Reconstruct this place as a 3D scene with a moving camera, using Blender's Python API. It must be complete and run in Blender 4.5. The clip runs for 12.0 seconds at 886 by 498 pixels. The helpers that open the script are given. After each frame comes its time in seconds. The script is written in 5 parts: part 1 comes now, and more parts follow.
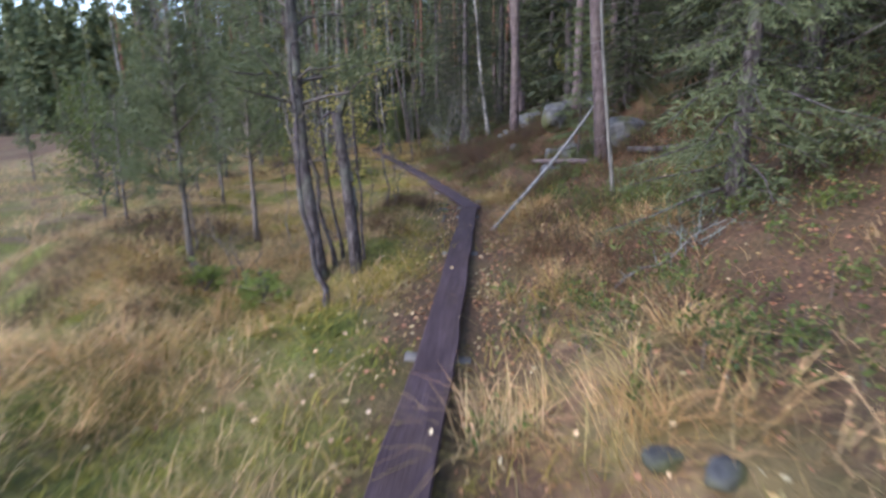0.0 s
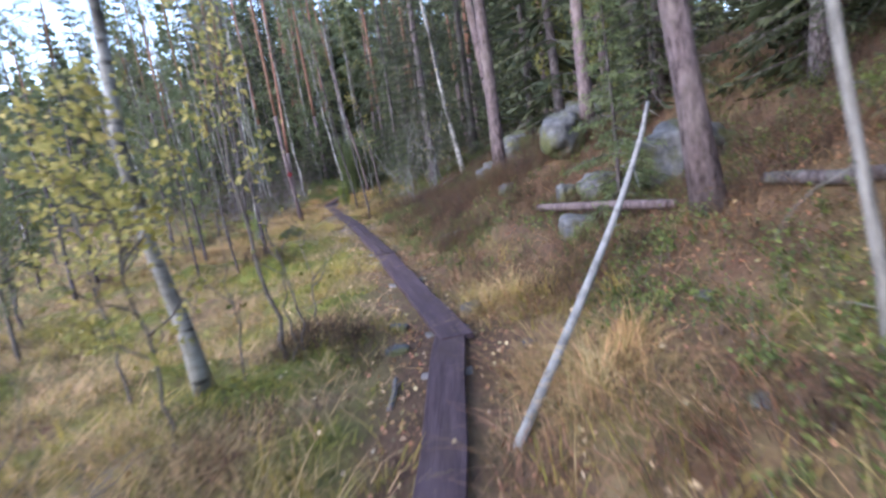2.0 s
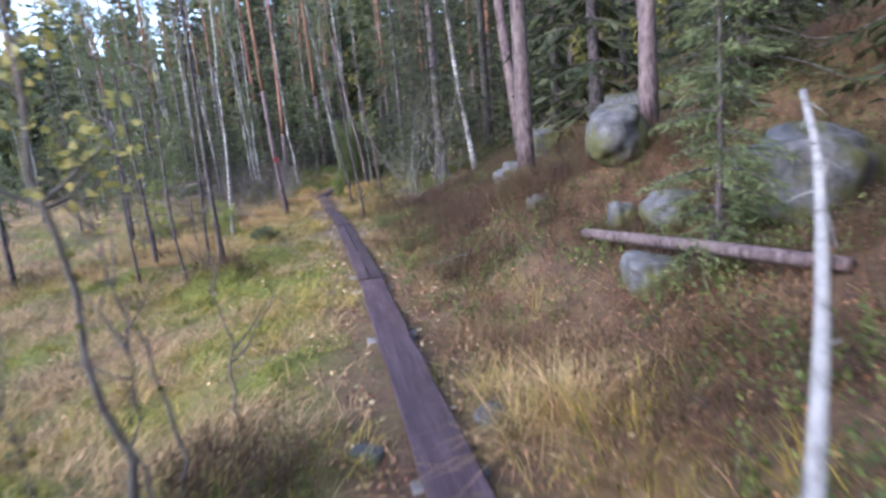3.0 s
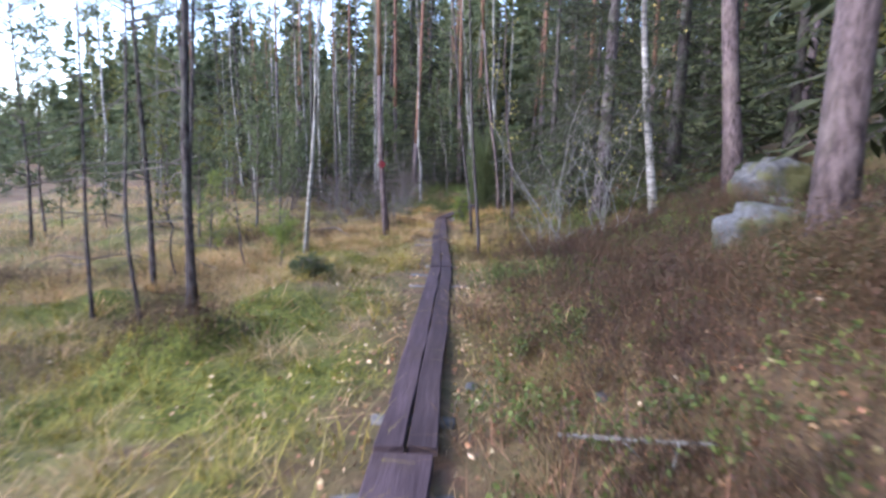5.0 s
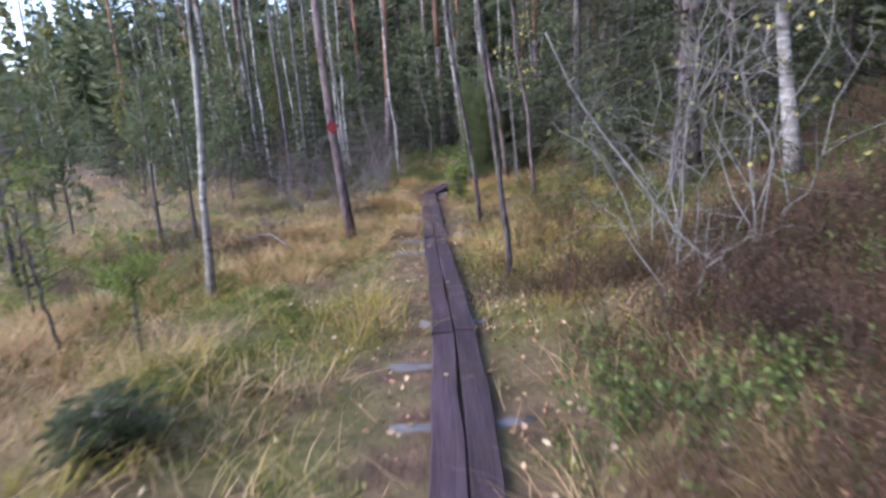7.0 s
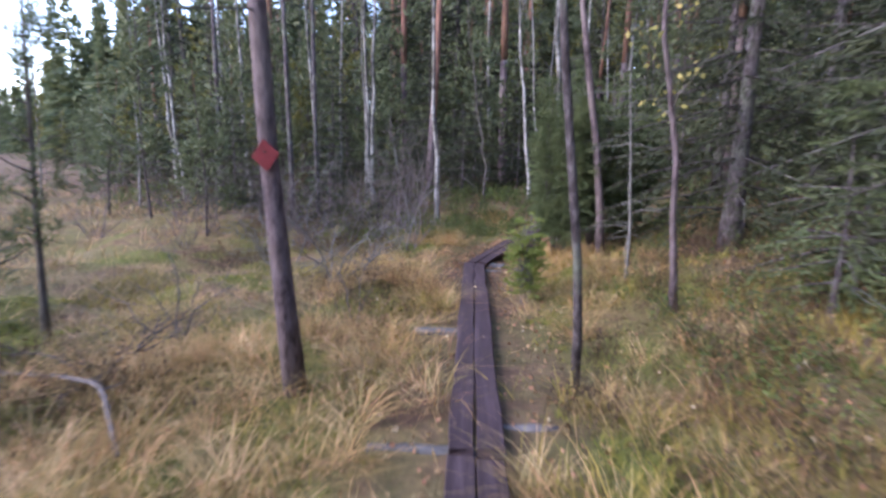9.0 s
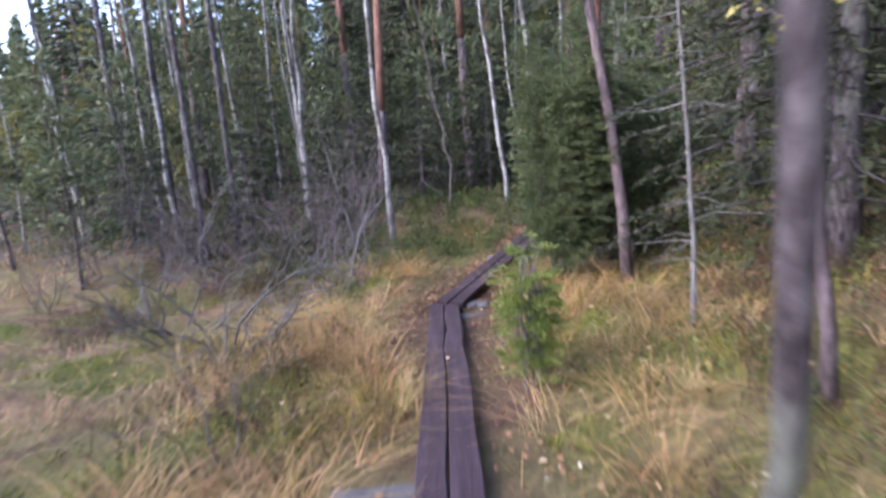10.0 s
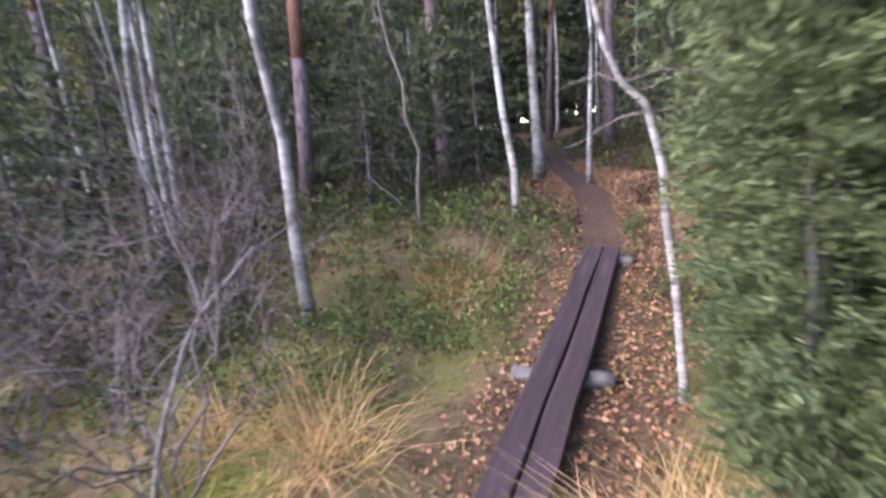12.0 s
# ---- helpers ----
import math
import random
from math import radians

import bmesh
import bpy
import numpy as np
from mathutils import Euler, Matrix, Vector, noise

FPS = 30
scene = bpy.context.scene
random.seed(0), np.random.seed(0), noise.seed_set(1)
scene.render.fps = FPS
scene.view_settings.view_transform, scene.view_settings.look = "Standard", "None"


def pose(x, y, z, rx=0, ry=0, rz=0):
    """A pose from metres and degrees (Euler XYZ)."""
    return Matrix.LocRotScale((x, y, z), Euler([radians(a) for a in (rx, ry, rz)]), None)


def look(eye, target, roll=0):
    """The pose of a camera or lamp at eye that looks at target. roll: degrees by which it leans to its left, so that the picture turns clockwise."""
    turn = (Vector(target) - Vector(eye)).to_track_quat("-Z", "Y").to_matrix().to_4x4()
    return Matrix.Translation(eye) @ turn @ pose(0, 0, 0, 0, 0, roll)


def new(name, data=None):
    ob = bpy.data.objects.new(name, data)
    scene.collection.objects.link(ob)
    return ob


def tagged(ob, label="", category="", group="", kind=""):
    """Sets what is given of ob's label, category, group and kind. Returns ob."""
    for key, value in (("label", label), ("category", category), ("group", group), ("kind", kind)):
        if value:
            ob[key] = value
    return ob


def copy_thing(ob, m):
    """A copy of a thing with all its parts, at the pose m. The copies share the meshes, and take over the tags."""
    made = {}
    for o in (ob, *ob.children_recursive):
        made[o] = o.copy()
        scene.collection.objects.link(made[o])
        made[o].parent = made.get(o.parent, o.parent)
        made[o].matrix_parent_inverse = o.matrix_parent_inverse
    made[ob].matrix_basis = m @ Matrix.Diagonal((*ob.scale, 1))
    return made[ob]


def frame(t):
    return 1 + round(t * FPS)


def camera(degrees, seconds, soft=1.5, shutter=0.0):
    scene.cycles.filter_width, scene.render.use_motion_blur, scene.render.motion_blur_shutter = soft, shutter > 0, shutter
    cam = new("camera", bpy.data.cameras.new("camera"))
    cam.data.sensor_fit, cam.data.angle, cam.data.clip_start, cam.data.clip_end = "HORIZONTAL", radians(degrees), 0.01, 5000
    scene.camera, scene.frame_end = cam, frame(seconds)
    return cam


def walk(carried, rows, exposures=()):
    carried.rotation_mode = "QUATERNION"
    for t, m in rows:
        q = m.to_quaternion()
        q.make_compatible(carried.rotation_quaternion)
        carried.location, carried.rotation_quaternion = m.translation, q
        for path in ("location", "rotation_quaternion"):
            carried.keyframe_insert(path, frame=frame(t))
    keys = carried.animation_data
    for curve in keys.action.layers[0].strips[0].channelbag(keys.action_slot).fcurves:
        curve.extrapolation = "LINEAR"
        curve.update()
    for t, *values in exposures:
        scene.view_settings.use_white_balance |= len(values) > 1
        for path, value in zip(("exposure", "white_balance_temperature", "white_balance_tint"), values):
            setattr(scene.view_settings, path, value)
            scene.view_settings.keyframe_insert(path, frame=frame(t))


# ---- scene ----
cam = camera(80.0, 12.0, soft=2.8, shutter=0.5)
PATH = [
    (0, (0.316, -0.287, 1.515), (0.648, 1.626, 1.035), -0.8),
    (0.5, (0.634, 0.756, 1.476), (0.971, 2.681, 1.05), -5.6),
    (1, (0.884, 1.866, 1.481), (1.127, 3.809, 1.073), -5.4),
    (1.5, (1.03, 3.05, 1.547), (1.412, 4.935, 1.0), 0.8),
    (2, (1.481, 4.163, 1.561), (1.872, 6.089, 1.195), -8.5),
    (2.5, (1.74, 5.214, 1.59), (2.105, 7.135, 1.17), -8.0),
    (3, (1.908, 6.237, 1.613), (2.287, 8.16, 1.213), -5.0),
    (3.5, (2.242, 7.268, 1.646), (2.441, 9.217, 1.246), -6.1),
    (3.7, (2.327, 7.683, 1.662), (2.342, 9.643, 1.262), -2.2),
    (5.3, (2.514, 10.781, 1.286), (2.386, 12.759, 1.018), 1.5),
    (5.5, (2.506, 11.233, 1.278), (2.3, 13.2, 0.983), -2.1),
    (6, (2.341, 12.357, 1.272), (1.99, 14.296, 0.931), -3.8),
    (6.5, (2.218, 13.203, 1.3), (2.032, 15.168, 0.976), -5.4),
    (7, (2.127, 14.025, 1.345), (2.055, 15.977, 0.916), -3.4),
    (7.2, (2.134, 14.379, 1.344), (2.013, 16.35, 1.031), -5.2),
    (8.8, (1.973, 17.621, 1.496), (1.71, 19.578, 1.178), -1.6),
    (9, (1.9, 18.073, 1.492), (1.666, 20.032, 1.163), 1.4),
    (9.5, (1.855, 19.282, 1.432), (1.643, 21.234, 1.051), -0.7),
    (10, (1.844, 20.407, 1.431), (1.704, 22.377, 1.113), -3.4),
    (10.5, (1.715, 21.45, 1.444), (1.495, 23.426, 1.229), 1.6),
    (11, (1.684, 22.475, 1.487), (1.392, 24.441, 1.267), -4.4),
    (11.5, (1.635, 23.398, 1.539), (1.513, 25.378, 1.284), -4.9),
    (12, (1.605, 24.264, 1.537), (1.602, 26.219, 1.114), -3.9),
]
walk(cam, [(t, look(eye, target, roll)) for t, eye, target, roll in PATH], [(0.0, 1.87, 6400, 18), (0.5, 2.2, 6400, 18), (1.5, 2.42, 6280, 19), (3.0, 2.57, 6250, 21), (6.0, 2.47, 6280, 22), (9.0, 2.38, 6250, 28), (11.0, 2.83, 6400, 28), (12.0, 2.85, 6550, 29)])

# ---- sky and light: a pale overcast sky, brighter over the open bog to the west ----
world = bpy.data.worlds.new("overcast_sky")
scene.world = world
world.use_nodes = True
wn, wl = world.node_tree.nodes, world.node_tree.links
sky = wn.new("ShaderNodeTexSky")
sky.sky_type = "NISHITA"
sky.sun_disc = False
sky.sun_elevation, sky.sun_rotation = radians(36), radians(-110)
sky.air_density, sky.dust_density, sky.ozone_density = 1.0, 0.5, 1.2
wl.new(sky.outputs[0], wn["Background"].inputs[0])
wn["Background"].inputs[1].default_value = 0.15
sun = bpy.data.lights.new("sun", "SUN")
sun.energy, sun.angle, sun.color = 0.95, radians(40), (1.0, 0.96, 0.9)
sun_ob = new("sun", sun)
sun_ob.matrix_world = look((-30, 0, 24), (0, 18, 0))

RNG = np.random.default_rng(7)


# ---- materials ----
def material(name, stops, scale=(8, 8, 8), rough=0.85, bump=0.3, bump_scale=None, detail=6.0, spread=0.0, island=False, spec=0.3, stops2=None, scale2=None, fac2=(0.45, 0.6)):
    """A colour ramp over object-space noise, with relief; spread: tone change from piece to piece."""
    m = bpy.data.materials.new(name)
    m.use_nodes = True
    n, l = m.node_tree.nodes, m.node_tree.links
    bsdf = n["Principled BSDF"]
    bsdf.inputs["Roughness"].default_value = rough
    bsdf.inputs["Specular IOR Level"].default_value = spec
    co = n.new("ShaderNodeTexCoord")

    def noise_ramp(sc, cols, det):
        mp = n.new("ShaderNodeMapping")
        mp.inputs["Scale"].default_value = sc
        l.new(co.outputs["Object"], mp.inputs[0])
        nz = n.new("ShaderNodeTexNoise")
        nz.inputs["Scale"].default_value = 1.0
        nz.inputs["Detail"].default_value = det
        nz.inputs["Roughness"].default_value = 0.65
        l.new(mp.outputs[0], nz.inputs[0])
        rp = n.new("ShaderNodeValToRGB")
        el = rp.color_ramp.elements
        el[0].position, el[0].color = cols[0][0], (*cols[0][1], 1)
        el[1].position, el[1].color = cols[-1][0], (*cols[-1][1], 1)
        for p, c in cols[1:-1]:
            el.new(p).color = (*c, 1)
        l.new(nz.outputs[0], rp.inputs[0])
        return nz, rp

    nz, rp = noise_ramp(scale, stops, detail)
    out = rp.outputs[0]
    if stops2:
        nz2, rp2 = noise_ramp(scale2, stops2, 4.0)
        nz3, rp3 = noise_ramp([v * 0.37 for v in scale2], [(fac2[0], (0, 0, 0)), (fac2[1], (1, 1, 1))], 4.0)
        mx = n.new("ShaderNodeMix")
        mx.data_type = "RGBA"
        l.new(rp3.outputs[0], mx.inputs[0])
        l.new(out, mx.inputs[6])
        l.new(rp2.outputs[0], mx.inputs[7])
        out = mx.outputs[2]
    if spread:
        info = n.new("ShaderNodeNewGeometry") if island else n.new("ShaderNodeObjectInfo")
        mr = n.new("ShaderNodeMapRange")
        mr.inputs["To Min"].default_value, mr.inputs["To Max"].default_value = 1 - spread, 1 + spread
        l.new(info.outputs["Random Per Island" if island else "Random"], mr.inputs[0])
        hs = n.new("ShaderNodeHueSaturation")
        l.new(mr.outputs[0], hs.inputs["Value"])
        mr2 = n.new("ShaderNodeMapRange")
        mr2.inputs["To Min"].default_value, mr2.inputs["To Max"].default_value = 0.5 + 0.06 * spread, 0.5 - 0.06 * spread
        l.new(info.outputs["Random Per Island" if island else "Random"], mr2.inputs[0])
        l.new(mr2.outputs[0], hs.inputs["Hue"])
        l.new(out, hs.inputs["Color"])
        out = hs.outputs[0]
    l.new(out, bsdf.inputs["Base Color"])
    if bump:
        bp = n.new("ShaderNodeBump")
        bp.inputs["Strength"].default_value = bump
        bp.inputs["Distance"].default_value = 0.02
        src = nz
        if bump_scale:
            src, _ = noise_ramp(bump_scale, [(0.3, (0, 0, 0)), (0.7, (1, 1, 1))], 5.0)
        l.new(src.outputs[0], bp.inputs["Height"])
        l.new(bp.outputs[0], bsdf.inputs["Normal"])
    return m


def leafy(name, stops, spread, rough=0.6, trans=0.25, scale=(3, 3, 3)):
    """Foliage: colour varies by leaf, and some light passes through."""
    m = material(name, stops, scale=scale, rough=rough, bump=0, spread=spread, island=True, spec=0.25)
    n, l = m.node_tree.nodes, m.node_tree.links
    bsdf = n["Principled BSDF"]
    src = bsdf.inputs["Base Color"].links[0].from_socket
    tr = n.new("ShaderNodeBsdfTranslucent")
    l.new(src, tr.inputs[0])
    mx = n.new("ShaderNodeMixShader")
    mx.inputs[0].default_value = trans
    l.new(bsdf.outputs[0], mx.inputs[1])
    l.new(tr.outputs[0], mx.inputs[2])
    l.new(mx.outputs[0], n["Material Output"].inputs[0])
    return m


M_SPRUCE = leafy("spruce_needles", [(0.3, (0.026, 0.034, 0.017)), (0.7, (0.057, 0.068, 0.031))], 0.4, trans=0.18)
# needle green raised to stand in for haze over the woods
M_PINE = leafy("pine_needles", [(0.3, (0.083, 0.108, 0.056)), (0.7, (0.155, 0.178, 0.086))], 0.4)
M_JUNIPER = leafy("juniper_needles", [(0.3, (0.075, 0.105, 0.047)), (0.7, (0.145, 0.175, 0.076))], 0.35)
M_YOUNG = leafy("young_needles", [(0.3, (0.13, 0.19, 0.045)), (0.7, (0.25, 0.3, 0.075))], 0.35)
M_YELLOW = leafy("autumn_leaves", [(0.3, (0.287, 0.253, 0.069)), (0.7, (0.483, 0.425, 0.138))], 0.35, trans=0.4)
M_OLIVE = leafy("fading_leaves", [(0.3, (0.09, 0.1, 0.028)), (0.7, (0.19, 0.175, 0.045))], 0.35, trans=0.35)
M_STRAW = leafy("straw_blades", [(0.32, (0.29, 0.175, 0.065)), (0.5, (0.48, 0.325, 0.13)), (0.68, (0.66, 0.5, 0.25))], 0.5, scale=(1.6, 1.6, 1.6))
M_GREENSEDGE = leafy("green_sedge_blades", [(0.3, (0.18, 0.152, 0.03)), (0.5, (0.3, 0.242, 0.05)), (0.7, (0.41, 0.33, 0.085))], 0.45, scale=(1.5, 1.5, 1.5))
M_SEDGE = leafy("sedge_blades", [(0.3, (0.15, 0.1, 0.045)), (0.42, (0.36, 0.26, 0.125)), (0.55, (0.46, 0.33, 0.16)), (0.7, (0.3, 0.22, 0.08))], 0.5, scale=(1.7, 1.7, 1.7))
M_MOSSB = leafy("moss_sprigs", [(0.3, (0.115, 0.125, 0.02)), (0.5, (0.19, 0.192, 0.031)), (0.7, (0.285, 0.262, 0.042))], 0.5, scale=(5, 5, 5))
M_HEATH = leafy("heather_sprigs", [(0.3, (0.034, 0.021, 0.016)), (0.45, (0.066, 0.042, 0.028)), (0.57, (0.1, 0.064, 0.035)), (0.7, (0.085, 0.072, 0.03))], 0.6, scale=(1.6, 1.6, 1.6))
M_RUSTGRASS = leafy("withered_rust_blades", [(0.32, (0.1, 0.055, 0.03)), (0.5, (0.21, 0.125, 0.06)), (0.68, (0.37, 0.255, 0.13))], 0.5, scale=(2.2, 2.2, 2.2))
M_BERRY = leafy("bilberry_leaves", [(0.3, (0.058, 0.085, 0.024)), (0.7, (0.13, 0.165, 0.045))], 0.45)
M_LITTER = leafy("fallen_leaves", [(0.3, (0.3, 0.18, 0.08)), (0.5, (0.5, 0.38, 0.2)), (0.7, (0.62, 0.54, 0.4))], 0.45, trans=0.1, scale=(9, 9, 9))
M_RUST = leafy("rust_leaves", [(0.3, (0.15, 0.075, 0.038)), (0.52, (0.29, 0.165, 0.078)), (0.7, (0.45, 0.31, 0.15))], 0.5, trans=0.1, scale=(9, 9, 9))

M_BARK = material("grey_brown_bark", [(0.34, (0.022, 0.017, 0.018)), (0.5, (0.075, 0.06, 0.063)), (0.66, (0.17, 0.148, 0.15))], (34, 34, 9), 0.95, 1.0, spread=0.25,
                  stops2=[(0.35, (0.06, 0.065, 0.045)), (0.65, (0.2, 0.205, 0.17))], scale2=(9, 9, 6), fac2=(0.5, 0.66))
M_PINEBARK = material("pine_bark", [(0.33, (0.024, 0.016, 0.017)), (0.46, (0.085, 0.062, 0.065)), (0.68, (0.19, 0.145, 0.15))], (20, 20, 7), 0.95, 1.0, bump_scale=(30, 30, 10), spread=0.15,
                      stops2=[(0.35, (0.08, 0.06, 0.055)), (0.65, (0.2, 0.16, 0.15))], scale2=(6, 6, 3), fac2=(0.45, 0.65))
M_REDBARK = material("flaky_orange_bark", [(0.3, (0.1, 0.055, 0.04)), (0.5, (0.19, 0.1, 0.068)), (0.72, (0.29, 0.17, 0.115))], (14, 14, 5), 0.9, 0.8, spread=0.2)
M_BIRCH = material("birch_bark", [(0.36, (0.03, 0.026, 0.024)), (0.43, (0.245, 0.232, 0.212)), (0.6, (0.36, 0.35, 0.33)), (0.75, (0.25, 0.238, 0.22))], (4, 4, 13), 0.75, 0.5, spread=0.15,
                   stops2=[(0.4, (0.0374, 0.0337, 0.0299)), (0.6, (0.15, 0.139, 0.123))], scale2=(4, 4, 3.5), fac2=(0.47, 0.56))
M_GREYBIRCH = material("dull_birch_bark", [(0.36, (0.04, 0.037, 0.035)), (0.45, (0.2, 0.19, 0.18)), (0.62, (0.4, 0.385, 0.365)), (0.75, (0.25, 0.235, 0.22))], (5, 5, 20), 0.85, 0.5, spread=0.3,
                      stops2=[(0.4, (0.05, 0.045, 0.042)), (0.6, (0.16, 0.145, 0.135))], scale2=(4, 4, 1.4), fac2=(0.46, 0.6))
M_DEAD = material("weathered_grey_wood", [(0.3, (0.0756, 0.0709, 0.0663)), (0.5, (0.157, 0.149, 0.138)), (0.72, (0.228, 0.218, 0.204))], (22, 22, 6), 0.9, 0.6, spread=0.2)
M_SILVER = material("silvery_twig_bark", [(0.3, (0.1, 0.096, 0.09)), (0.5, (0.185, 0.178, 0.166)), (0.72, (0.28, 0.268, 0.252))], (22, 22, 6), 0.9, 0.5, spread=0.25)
M_TWIG = material("thin_bark", [(0.3, (0.06, 0.05, 0.045)), (0.7, (0.19, 0.165, 0.15))], (20, 20, 8), 0.9, 0.3, spread=0.25)
M_PLANK = material("wet_dark_plank", [(0.28, (0.0299, 0.0195, 0.0218)), (0.5, (0.0555, 0.0367, 0.0409)), (0.72, (0.0889, 0.0611, 0.0671))], (16, 1.6, 16), 0.7, 0.35, bump_scale=(60, 3, 60), spread=0.16, spec=0.2,
                   stops2=[(0.35, (0.0427, 0.0274, 0.0256)), (0.65, (0.0748, 0.0519, 0.048))], scale2=(9, 3, 9), fac2=(0.5, 0.64))
M_HAZE = material("purplish_twig_bark", [(0.3, (0.085, 0.066, 0.068)), (0.7, (0.23, 0.19, 0.19))], (20, 20, 8), 0.9, 0.3, spread=0.25)
M_LOG = material("grey_sleeper_wood", [(0.3, (0.066, 0.06, 0.06)), (0.5, (0.126, 0.117, 0.114)), (0.7, (0.192, 0.18, 0.174))], (8, 40, 40), 0.85, 0.6, spread=0.2)
M_ROCK = material("lichen_granite", [(0.3, (0.036, 0.037, 0.039)), (0.5, (0.085, 0.086, 0.09)), (0.7, (0.15, 0.15, 0.155))], (7, 7, 7), 0.9, 0.8, bump_scale=(18, 18, 18), detail=9.0, spread=0.12,
                  stops2=[(0.35, (0.0436, 0.0494, 0.0174)), (0.65, (0.093, 0.093, 0.0406))], scale2=(4, 4, 4), fac2=(0.44, 0.56))
M_POLE = material("peeling_birch_pole", [(0.3, (0.09, 0.084, 0.078)), (0.45, (0.215, 0.208, 0.198)), (0.72, (0.32, 0.31, 0.298))], (9, 9, 9), 0.8, 0.5)
M_LICHEN = material("lichen_grey_twig_bark", [(0.35, (0.12, 0.145, 0.13)), (0.65, (0.27, 0.32, 0.3))], (25, 25, 12), 0.95, 0.4, spread=0.2)
M_RED = material("faded_red_tin", [(0.35, (0.0792, 0.00264, 0.00594)), (0.65, (0.11, 0.0045, 0.009))], (25, 25, 25), 0.75, 0.1)
M_RUSTY = material("rusty_iron", [(0.35, (0.03, 0.022, 0.02)), (0.65, (0.09, 0.055, 0.04))], (60, 60, 60), 0.7, 0.2)


# ---- mesh builders ----
def unit(v):
    return v / np.maximum(np.linalg.norm(v, axis=-1, keepdims=True), 1e-9)


def tri_mesh(name, verts, tris, mat, smooth=False, flat=False):
    me = bpy.data.meshes.new(name)
    verts, tris = np.asarray(verts, np.float32), np.asarray(tris, np.int32)
    me.vertices.add(len(verts))
    me.vertices.foreach_set("co", verts.ravel())
    me.loops.add(tris.size)
    me.loops.foreach_set("vertex_index", tris.ravel())
    me.polygons.add(len(tris))
    me.polygons.foreach_set("loop_start", np.arange(0, tris.size, 3, dtype=np.int32))
    if smooth:
        me.polygons.foreach_set("use_smooth", np.ones(len(tris), bool))
    me.materials.append(mat)
    if flat:
        me.polygons.foreach_set("use_smooth", np.zeros(len(tris), bool))
    me.update(calc_edges=True)
    return me


class Pile:
    """Gathers vertices and triangles of one mesh."""

    def __init__(self):
        self.v, self.t, self.n = [], [], 0

    def add(self, v, t):
        self.v.append(np.asarray(v, float).reshape(-1, 3))
        self.t.append(np.asarray(t).reshape(-1, 3) + self.n)
        self.n += len(self.v[-1])
        return self

    def mesh(self, name, mat, smooth=False):
        return tri_mesh(name, np.concatenate(self.v), np.concatenate(self.t), mat, smooth)


def part(name, me, parent, label="", kind=""):
    ob = new(name, me)
    ob.parent = parent
    return tagged(ob, label, kind=kind)


def thing(name, label, category, x=0.0, y=0.0, z=0.0, group=""):
    ob = new(name)
    ob.empty_display_size = 0.2
    ob.location = (x, y, z)
    return tagged(ob, label, category, group)


def tube(points, radii, sides=8, rough=0.0, cap=True):
    """Vertices and triangles of a round, tapering stem along points."""
    p, r = np.asarray(points, float), np.asarray(radii, float)
    way = unit(np.gradient(p, axis=0))
    ref = np.where(np.abs(way[:, 2:3]) > 0.9, [[1.0, 0, 0]], [[0, 0, 1.0]])
    a = unit(np.cross(way, ref))
    b = np.cross(way, a)
    ang = np.linspace(0, 2 * np.pi, sides, endpoint=False)
    k = r[:, None] * (1 + rough * RNG.normal(size=(len(p), sides)).clip(-1.6, 1.6))
    v = p[:, None] + k[..., None] * (np.cos(ang)[None, :, None] * a[:, None] + np.sin(ang)[None, :, None] * b[:, None])
    i, j = np.meshgrid(np.arange(len(p) - 1), np.arange(sides), indexing="ij")
    q0, q1 = i * sides + j, i * sides + (j + 1) % sides
    q2, q3 = q1 + sides, q0 + sides
    t = np.concatenate([np.stack([q0, q1, q2], -1).reshape(-1, 3), np.stack([q0, q2, q3], -1).reshape(-1, 3)])
    v = v.reshape(-1, 3)
    if cap:
        n = len(v)
        v = np.vstack([v, p[0], p[-1]])
        s, e = np.arange(sides), (np.arange(sides) + 1) % sides
        o = (len(p) - 1) * sides
        t = np.vstack([t, np.stack([e, s, np.full(sides, n)], -1), np.stack([o + s, o + e, np.full(sides, n + 1)], -1)])
    return v, t


def kites(base, way, length, width, fold=0.3):
    """Many small folded leaves or shoots: four points, two triangles each."""
    base, way = np.asarray(base, float), unit(np.asarray(way, float))
    n = len(base)
    side = unit(np.cross(way, RNG.normal(size=(n, 3))))
    up = np.cross(side, way)
    length, width = np.broadcast_to(length, n)[:, None], np.broadcast_to(width, n)[:, None]
    mid = base + way * length * 0.5
    v = np.stack([base, mid + side * width * 0.5 + up * width * fold, base + way * length, mid - side * width * 0.5 + up * width * fold], 1)
    k = np.arange(n)[:, None] * 4
    t = np.concatenate([k + [[0, 1, 2]], k + [[0, 2, 3]]])
    return v.reshape(-1, 3), t


